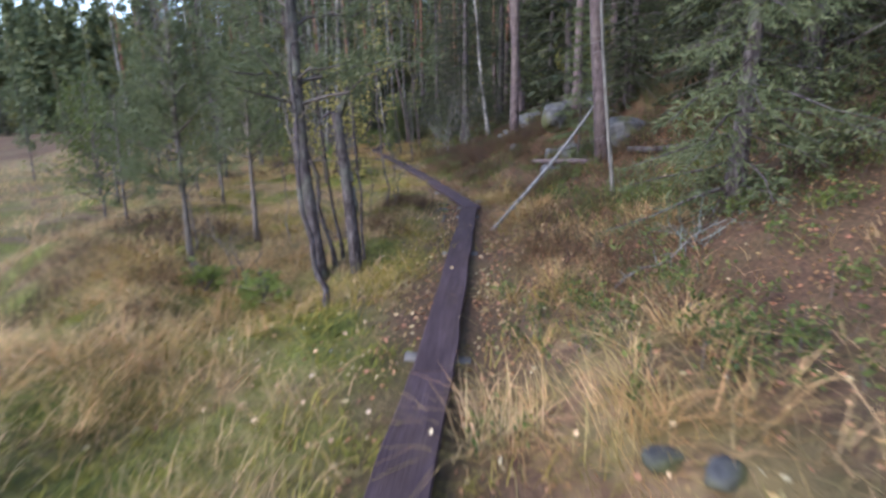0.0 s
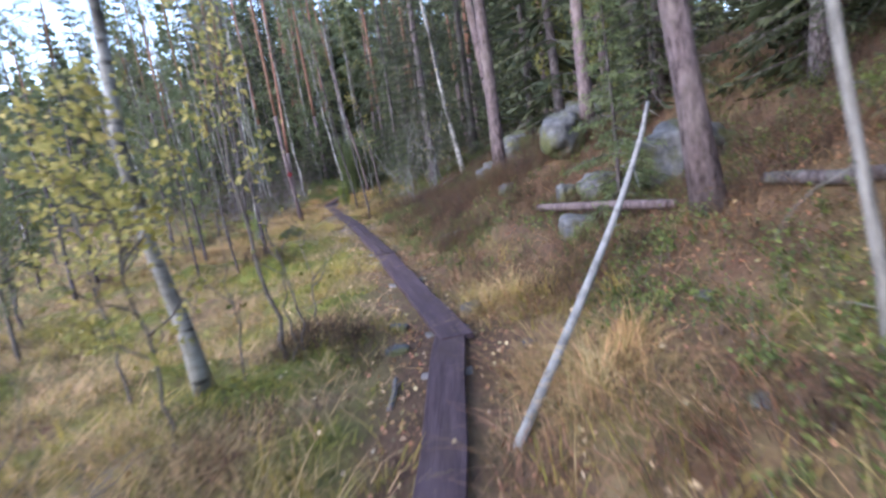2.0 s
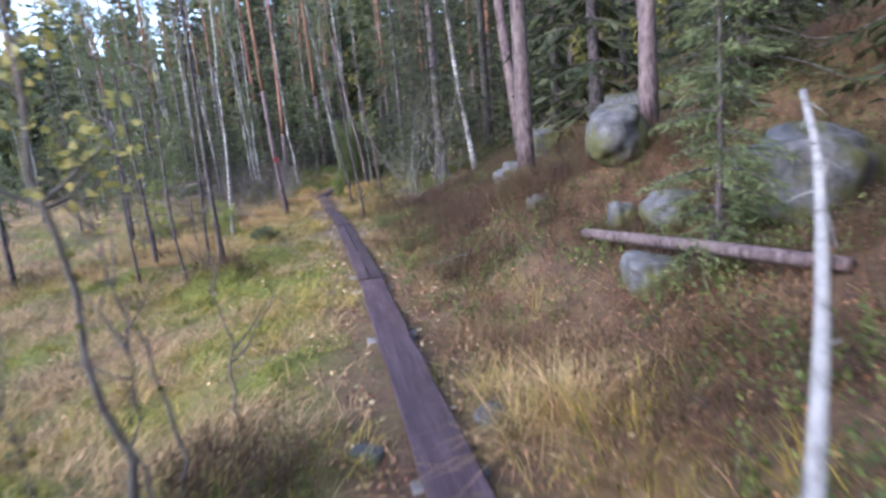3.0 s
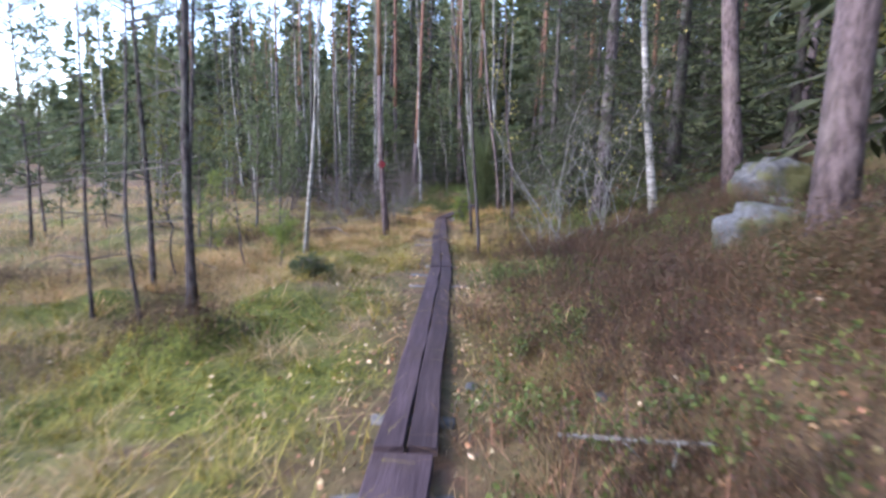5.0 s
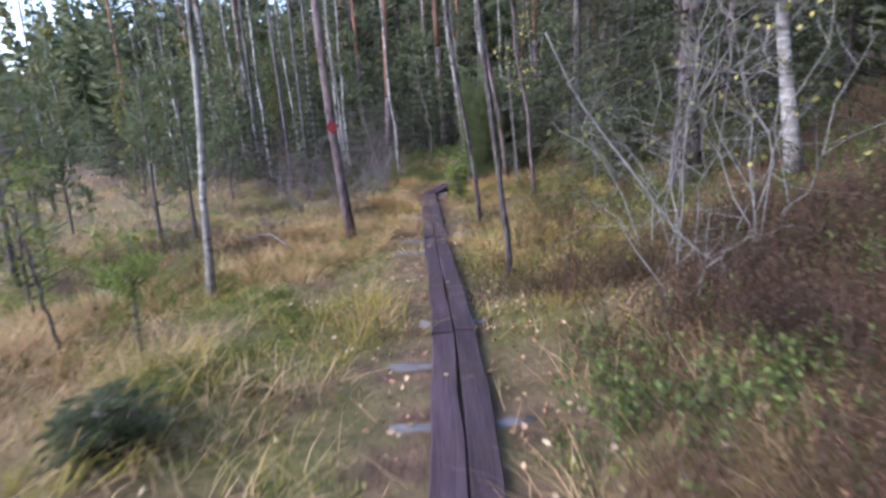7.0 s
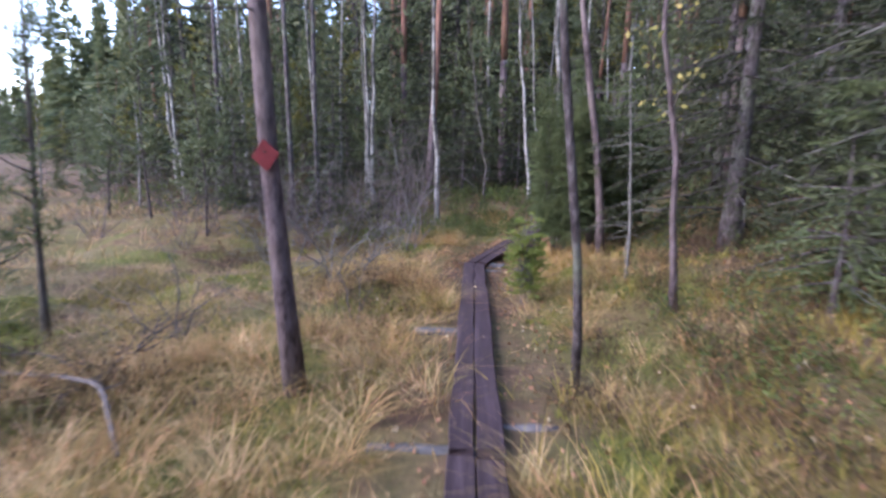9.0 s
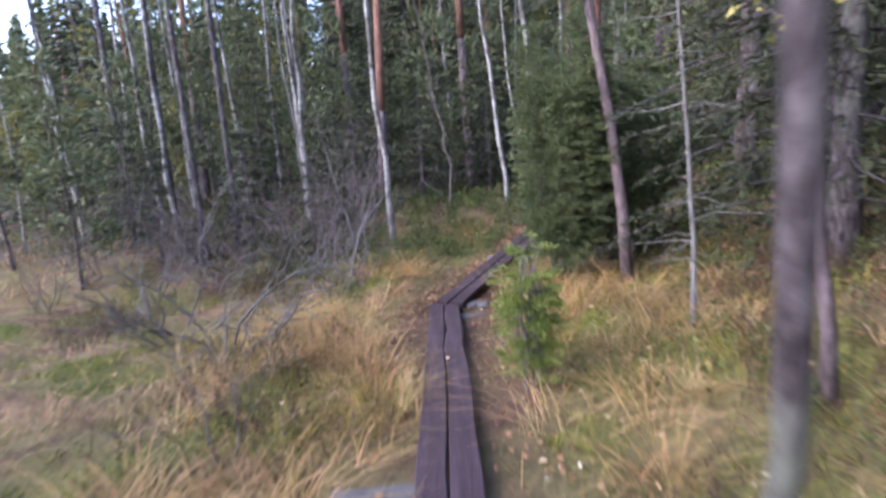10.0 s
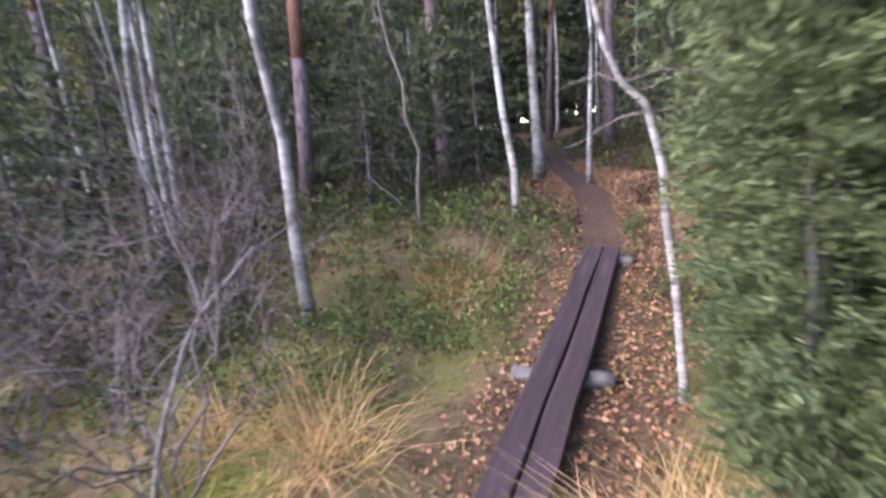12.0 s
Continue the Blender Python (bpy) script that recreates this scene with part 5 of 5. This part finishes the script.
bare_shrub(0.1, 26.6, 1.0, 0.7, 6, "tangled dead grey shrub in the grass", M_DEAD, None, 4, 1.0)
bare_shrub(0.1, 27.8, 1.6, 0.6, 7, "tangled bare shrub at the forest edge", M_TWIG, None, 5, 1.0)
bare_shrub(-0.9, 27.6, 1.2, 0.9, 9, "tangled bare shrub at the forest edge", M_TWIG, None, 5, 1.1)
bare_shrub(-1.7, 27.4, 1.3, 0.9, 9, "tangled bare shrub at the forest edge", M_TWIG, None, 5, 1.1)
for k in range(7):
    hx, hy = 0.4 - 0.95 * k + RNG.uniform(-0.3, 0.3), 26.2 + 0.14 * k + RNG.uniform(-0.6, 1.2)
    bare_shrub(hx, hy, RNG.uniform(1.1, 1.9), 0.7, 8, "fine purplish bare shrub at the forest edge", M_HAZE, None, 6, 0.9)
fallen("dead_branch", [(0.35, 26.15, 0.1), (0.42, 26.2, 0.45), (0.5, 26.4, 0.8), (0.75, 26.6, 1.1)], 0.014, 0.006, M_DEAD, "bare forked branch standing in the grass", 8)


def trail_marker(x, y, z):
    """A tin square hung on its corner, with its nail."""
    root = thing("trail_marker", "red diamond trail marker nailed to a pine trunk", "sign", x, y, z)
    bm = bmesh.new()
    bmesh.ops.create_cube(bm, size=1.0)
    bmesh.ops.scale(bm, vec=(0.13, 0.004, 0.13), verts=bm.verts)
    bmesh.ops.bevel(bm, geom=[e for e in bm.edges if abs(e.verts[0].co.y - e.verts[1].co.y) > 0.002], offset=0.006, segments=2, affect="EDGES")
    for v in bm.verts:
        v.co.y += 0.9 * v.co.x**2 * (1 if v.co.x > 0 else 0.6)
    me = bpy.data.meshes.new("plate")
    bm.to_mesh(me)
    bm.free()
    me.materials.append(M_RED)
    plate = part("plate", me, root)
    plate.rotation_euler = (0, radians(38), 0)
    part("nail", Pile().add(*tube([(0, -0.012, 0.02), (0, 0.06, 0.02)], [0.005, 0.004], 6)).mesh("nail", M_RUSTY), root, "rusty nail")
    root.rotation_euler = (0, 0, radians(-8))


trail_marker(0.545, 20.925, 1.5)


# ---- undergrowth ----
def scatter(n, x0, x1, y0, y1, want):
    """Places in a rectangle, kept by the wish for them there."""
    x, y = RNG.uniform(x0, x1, n), RNG.uniform(y0, y1, n)
    keep = RNG.uniform(0, 1, n) < want(x, y)
    keep &= np.abs(x - board_x(y)) > 0.19
    return x[keep], y[keep]


def tussocks(name, label, mat, x, y, per, length, lean, width, radius, curl=0.5):
    """Tufts of blades; every tuft leans its own way."""
    n = len(x)
    px, py = np.repeat(x, per), np.repeat(y, per)
    off = RNG.normal(0, 1, (n * per, 2)) * np.repeat(radius * RNG.uniform(0.6, 1.4, n), per)[:, None]
    px, py = px + off[:, 0], py + off[:, 1]
    ok = np.abs(px - board_x(py)) > 0.165
    for sy in (16.2, 16.88, 20.68, 22.53):
        ok &= (np.abs(py - sy) > 0.22) | (np.abs(px - board_x(py)) > 0.62)
    sz = np.repeat(RNG.uniform(0.6, 1.35, n), per)
    az = np.arctan2(off[:, 1], off[:, 0]) + RNG.normal(0, 0.7, n * per)
    tilt = np.repeat(RNG.uniform(0, 6.283, n), per)
    use = RNG.uniform(0, 1, n * per) < 0.35
    az = np.where(use, tilt, az)
    ln = length * sz * RNG.uniform(0.45, 1.25, n * per)
    b = np.stack([px, py, ground_z(px, py) - 0.01], -1)[ok]
    v, t = blades(b, az[ok], ln[ok], lean * RNG.uniform(0.3, 1.7, ok.sum()), curl * RNG.uniform(0.2, 1.6, ok.sum()), width * RNG.uniform(0.6, 1.4, ok.sum()))
    tagged(new(name, tri_mesh(name, v, t, mat)), label, "grass", kind="stuff")


def d_of(x, y):
    return x - board_x(y)


def straw_wish(x, y):
    w = np.maximum.reduce([zone(x, y, 1.5, 1.9, 0.7, 0.8), 0.7 * zone(x, y, 1.75, 3.6, 0.45, 0.8), 0.9 * zone(x, y, 2.85, 4.5, 0.5, 0.7), zone(x, y, 2.75, 6.9, 0.35, 0.6), 0.75 * zone(x, y, 2.85, 9.0, 0.5, 1.0), 0.7 * zone(x, y, -1.6, 4.6, 1.6, 2.4),
                           0.85 * zone(x, y, 0.2, 20.7, 1.5, 1.8), 0.8 * zone(x, y, 0.6, 23.2, 0.9, 1.8), zone(x, y, 0.25, 25.3, 0.8, 0.9), 0.42 * zone(x, y, 2.9, 23.0, 1.0, 2.6), zone(x, y, 0.7, 26.4, 0.6, 0.6),
                           0.4 * zone(x, y, 2.9, 24.6, 0.8, 0.7), 0.25 * zone(x, y, 3.0, 20.0, 1.1, 1.6), 0.45 * zone(x, y, 0.7, 22.2, 1.0, 0.9), zone(x, y, 1.75, 28.0, 0.35, 0.5), 0.7 * zone(x, y, 2.45, 25.6, 0.35, 0.35), 0.6 * zone(x, y, -1.5, 17.5, 1.4, 2.5)])
    return w * (0.15 + 1.0 * patch(x, y)) * (1 - 0.85 * trodden(x, y)) * (1 - 0.6 * mossy(x, y))


def sedge_wish(x, y):
    d = d_of(x, y)
    left = smooth(0.25, 0.9, -d) * (1 - smooth(24.5, 26.5, y)) * (1 - 0.45 * smooth(17.5, 19.5, y))
    right = (0.12 + 0.2 * smooth(18, 20, y) + 0.25 * smooth(11.5, 13, y) * (1 - smooth(18, 20, y)) * (1 - smooth(1.0, 1.6, d))) * smooth(0.5, 1.2, d) + 0.5 * zone(x, y, 2.8, 16.5, 0.9, 5.0)
    return np.clip(left + right, 0, 1) * (0.15 + 0.9 * patch(x, y)) * (1 - 0.9 * trodden(x, y)) * (1 - 0.85 * mossy(x, y))


def heath_wish(x, y):
    w = np.maximum.reduce([zone(x, y, 3.7, 14.4, 1.3, 2.4), zone(x, y, 3.3, 11.6, 0.9, 1.4), 0.9 * zone(x, y, 4.5, 17.0, 1.4, 2.5), 1.6 * zone(x, y, 2.75, 5.5, 0.45, 0.8), 1.8 * zone(x, y, 2.15, 4.7, 0.45, 0.7), 1.2 * zone(x, y, 0.75, 6.8, 0.45, 0.8), 1.3 * zone(x, y, 3.6, 8.2, 0.7, 0.9), 1.3 * zone(x, y, 2.2, 3.5, 0.5, 0.4), 0.9 * zone(x, y, 0.85, 7.3, 0.35, 0.4), zone(x, y, 1.25, 8.6, 0.5, 0.8),
                           0.45 * zone(x, y, 3.5, 9.6, 0.8, 1.2), 2.5 * zone(x, y, 0.25, 13.9, 0.5, 0.5), 0.6 * zone(x, y, -2.4, 7.0, 1.6, 3.0), 0.7 * zone(x, y, -1.2, 20.6, 1.6, 1.2), 0.7 * zone(x, y, 3.0, 18.8, 0.9, 1.4),
                           0.8 * zone(x, y, 4.6, 12.6, 1.6, 2.2), 1.2 * zone(x, y, 6.4, 9.5, 2.6, 4.2), 0.5 * zone(x, y, 3.1, 21.5, 0.9, 2.2), 0.5 * zone(x, y, 0.3, 23.6, 0.9, 1.4), 0.5 * zone(x, y, -1.4, 26.2, 2.0, 1.0), 0.5 * zone(x, y, -2.4, 16.5, 1.8, 1.2), 0.3 * smooth(1.2, 2.2, d_of(x, y))])
    return w * (0.2 + 1.0 * wave(x, y, 2.9, 5.0)) * (1 - 0.9 * trodden(x, y))


def berry_wish(x, y):
    w = np.maximum.reduce([1.7 * zone(x, y, 3.3, 5.2, 0.6, 0.9), 0.9 * zone(x, y, 3.7, 7.5, 0.7, 1.2), 0.45 * zone(x, y, 3.4, 13.5, 0.9, 4.0), 0.8 * zone(x, y, 3.2, 15.8, 0.8, 1.2), 0.6 * zone(x, y, 3.7, 22.0, 0.8, 1.4), 1.4 * zone(x, y, 0.3, 28.2, 2.4, 1.6), 1.2 * zone(x, y, 1.5, 29.6, 1.2, 1.2),
                           0.8 * zone(x, y, 0.45, 26.2, 0.4, 0.4), 0.7 * zone(x, y, 3.2, 26.9, 0.7, 1.2), 0.5 * zone(x, y, 4.6, 24.5, 1.5, 2.0), 0.4 * zone(x, y, 2.1, 2.6, 1.4, 1.4), 0.5 * zone(x, y, -1.6, 28.6, 1.6, 1.0), 0.6 * zone(x, y, 3.0, 29.2, 0.6, 1.6), 0.35 * smooth(1.3, 2.4, d_of(x, y))])
    return w * (0.35 + 0.9 * wave(x, y, 3.1, 2.0)) * (1 - 0.75 * trodden(x, y))


def rust_wish(x, y):
    w = np.maximum.reduce([zone(x, y, 3.2, 9.2, 0.9, 1.7), 0.7 * zone(x, y, 2.6, 6.0, 0.9, 2.2), 0.6 * zone(x, y, 2.3, 3.2, 0.8, 1.4), 0.5 * zone(x, y, 3.0, 12.6, 0.8, 2.0), 0.6 * zone(x, y, 2.9, 15.2, 0.6, 2.6), 2.0 * zone(x, y, 3.35, 21.2, 0.35, 0.4), 0.5 * zone(x, y, 4.6, 8.5, 1.6, 3.0), 0.5 * zone(x, y, 0.9, 22.4, 0.6, 2.2)])
    return w * (0.3 + 0.9 * wave(x, y, 2.6, 3.3)) * (1 - 0.7 * trodden(x, y))


x, y = scatter(9000, 0.0, 6.0, 0.0, 25, rust_wish)
tussocks("withered_grass", "rust-brown withered grass and fern remains", M_RUSTGRASS, x[:2000], y[:2000], 22, 0.22, 0.9, 0.0065, 0.08, 1.0)
x, y = scatter(15000, -3.5, 5.0, -1.0, 30, straw_wish)
tussocks("dry_grass", "long arching straw-coloured grass tufts", M_STRAW, x[:2600], y[:2600], 36, 0.29, 0.65, 0.005, 0.055, 1.0)
x, y = scatter(22000, -4.5, 5.0, -1.0, 27, sedge_wish)
tussocks("sedge_grass", "thin brownish bog sedge", M_SEDGE, x[:5600], y[:5600], 12, 0.19, 0.75, 0.0058, 0.09, 0.7)
x, y = scatter(9000, -3.0, 4.6, 0.5, 25.5, lambda x, y: np.clip(1.9 * wave(x, y, 1.9, 4.2) - 0.75, 0, 1) * (1 - 0.95 * trodden(x, y)) * (1 - smooth(0.8, 1.5, d_of(x, y)) * (y < 18.5)) * (1 - 0.8 * zone(x, y, 3.7, 14.4, 1.5, 3.0)) * (1 - 0.8 * mossy(x, y)) + 0.6 * zone(x, y, 3.1, 19.6, 1.0, 1.6))
tussocks("green_sedge", "yellow-green sedge tufts among the straw", M_GREENSEDGE, x[:1700], y[:1700], 16, 0.2, 0.55, 0.006, 0.07, 0.7)
x, y = scatter(9000, -14, -4, -2, 32, lambda x, y: 0.25 + 0.6 * wave(x, y, 1.1, 1.0))
tussocks("bog_grass", "pale grass of the open bog", M_SEDGE, x[:2000], y[:2000], 10, 0.3, 0.5, 0.012, 0.16, 0.6)
x, y = scatter(60000, -3.0, 5.5, 0.0, 30, lambda x, y: mossy(x, y) ** 1.3)
tussocks("moss", "soft green moss and short sprigs", M_MOSSB, x[:18000], y[:18000], 9, 0.06, 0.9, 0.008, 0.045, 0.6)


def sprigs(name, label, category, mat, x, y, per, tall, spread, leaf, lw, leaves, stem_mat):
    """Low shrubs: stiff stems with small leaves along them."""
    n = len(x) * per
    px, py = np.repeat(x, per) + RNG.normal(0, spread, n), np.repeat(y, per) + RNG.normal(0, spread, n)
    ok = np.abs(px - board_x(py)) > 0.2
    px, py = px[ok], py[ok]
    n = len(px)
    b = np.stack([px, py, ground_z(px, py) - 0.01], -1)
    az, ln = RNG.uniform(0, 6.283, n), tall * RNG.uniform(0.5, 1.3, n)
    lean = RNG.uniform(0.1, 0.7, n)
    v, t = blades(b, az, ln, lean, np.full(n, 0.15), np.full(n, 0.0042))
    tagged(new(name + "_stems", tri_mesh(name + "_stems", v, t, stem_mat)), "thin brown stems of " + label, category, kind="stuff")
    s = RNG.uniform(0.25, 1.05, (n, leaves))
    k = ln / np.sqrt(1 + 0.5 * lean**2)
    q = b[:, None] + np.stack([np.cos(az)[:, None] * lean[:, None] * s, np.sin(az)[:, None] * lean[:, None] * s, s * 0.97], -1) * k[:, None, None]
    q = q.reshape(-1, 3) + RNG.normal(0, leaf * 0.5, (n * leaves, 3))
    w = RNG.normal(0, 1, q.shape) + [0, 0, 0.5]
    v, t = kites(q, w, leaf * RNG.uniform(0.6, 1.4, len(q)), lw * RNG.uniform(0.7, 1.3, len(q)))
    tagged(new(name, tri_mesh(name, v, t, mat)), label, category, kind="stuff")


x, y = scatter(20000, -4.0, 9.0, 3.0, 28, heath_wish)
sprigs("heather", "brown faded heather", "shrubs", M_HEATH, x[:5600], y[:5600], 9, 0.25, 0.08, 0.021, 0.0095, 6, M_HEATH)
x, y = scatter(2600, 2.8, 5.8, 11.5, 18.8, lambda x, y: smooth(0.7, 1.3, d_of(x, y)) * np.clip(2.2 * wave(x, y, 3.6, 3.0) - 0.5, 0, 1))
sprigs("heather", "dense dark brown heather on the bank", "shrubs", M_HEATH, x[:1000], y[:1000], 9, 0.36, 0.1, 0.022, 0.009, 9, M_HEATH)
x, y = scatter(2600, 4.2, 10.0, 3.0, 22, lambda x, y: np.clip(2.0 * wave(x, y, 1.5, 2.0) - 0.7, 0, 1) * (1 - 0.8 * zone(x, y, 5.5, 9.8, 1.3, 1.6)))
sprigs("bilberry", "green bilberry cover on the slope", "shrubs", M_BERRY, x[:520], y[:520], 8, 0.2, 0.14, 0.034, 0.022, 7, M_TWIG)
x, y = scatter(9000, -3.5, 6.5, 1.0, 31, berry_wish)
sprigs("bilberry", "green bilberry undergrowth", "shrubs", M_BERRY, x[:2100], y[:2100], 8, 0.19, 0.08, 0.032, 0.021, 8, M_TWIG)


x, y = scatter(5000, -9, 9, 27.5, 42, lambda x, y: wooded(x, y) * (0.3 + 0.8 * wave(x, y, 1.6, 4.0)) * (1 - trodden(x, y)))
sprigs("forest_bilberry", "green bilberry cover under the trees", "shrubs", M_BERRY, x[:1500], y[:1500], 6, 0.24, 0.16, 0.06, 0.045, 6, M_TWIG)
x, y = scatter(5000, -9, 9, 28.5, 42, lambda x, y: wooded(x, y) * (0.3 + 0.8 * wave(x, y, 1.4, 1.0)) * (1 - trodden(x, y)))
sprigs("forest_heather", "brown twiggy cover under the trees", "shrubs", M_HEATH, x[:900], y[:900], 6, 0.32, 0.16, 0.06, 0.035, 6, M_TWIG)


def litter(name, label, mat, n, want, size, x0, x1, y0, y1, lift=0.012):
    x, y = scatter(n * 5, x0, x1, y0, y1, want)
    x, y = x[:n], y[:n]
    b = np.stack([x, y, ground_z(x, y) + lift * RNG.uniform(0.5, 2.5, len(x))], -1)
    w = RNG.normal(0, 1, b.shape) * [1, 1, 0.25]
    v, t = kites(b, w, size * RNG.uniform(0.6, 1.4, len(x)), size * RNG.uniform(0.5, 0.9, len(x)), 0.2)
    tagged(new(name, tri_mesh(name, v, t, mat)), label, "leaves", kind="stuff")


litter("fallen_leaves", "pale yellow fallen birch leaves", M_LITTER, 2300, lambda x, y: 0.16 + 0.75 * np.clip(1.2 - np.abs(d_of(x, y) - 0.15) / 1.1, 0, 1) * (1 - 0.7 * smooth(18.5, 20, y)), 0.038, -1.5, 4.5, 0.5, 26, 0.02)
litter("brown_leaves", "brown withered leaf litter", M_RUST, 26000, lambda x, y: 0.09 + np.maximum(trodden(x, y), 0.85 * wooded(x, y)), 0.034, -1.0, 5.8, 0.2, 34)
litter("path_leaves", "rust-brown leaves covering the path", M_RUST, 13000, lambda x, y: np.maximum(zone(x, y, 3.6, 31.8, 2.0, 2.6), trodden(x, y) * (y > 25)), 0.034, 0.5, 6.0, 25.3, 35)
x, y = scatter(3200, -0.8, 4.0, 0.5, 25, lambda x, y: 0.1 + 0.9 * trodden(x, y))
x, y = x[:700], y[:700]
b = np.stack([x, y, ground_z(x, y) + 0.015], -1)
v, t = blades(b, RNG.uniform(0, 6.283, len(x)), RNG.uniform(0.08, 0.3, len(x)), np.full(len(x), 6.0), np.full(len(x), 0.1), np.full(len(x), 0.005))
tagged(new("fallen_straw", tri_mesh("fallen_straw", v, t, M_STRAW)), "dry straws lying on the trodden path", "grass", kind="stuff")


def board_leaves():
    """Single leaves lying on the planks."""
    for lx, ly, sz in ((0.06, 1.9, 0.04), (0.1, 3.3, 0.035), (-0.05, 4.6, 0.04), (0.04, 5.9, 0.04), (0.0, 6.6, 0.045), (0.05, 15.3, 0.03), (-0.07, 16.6, 0.035), (0.03, 18.4, 0.03), (-0.04, 21.3, 0.035), (0.06, 22.2, 0.03), (0.02, 23.9, 0.035)):
        v, t = kites([(0, 0, 0)], [RNG.normal(0, 1, 3) * [1, 1, 0.05]], sz, sz * 0.7, 0.1)
        ob = new("leaf", tri_mesh("leaf", v, t, M_LITTER))
        ob.location = (float(board_x(ly)) + lx, ly, 0.097)
        tagged(ob, "pale fallen birch leaf lying on the plank", "leaf", "leaves on the boards")


board_leaves()
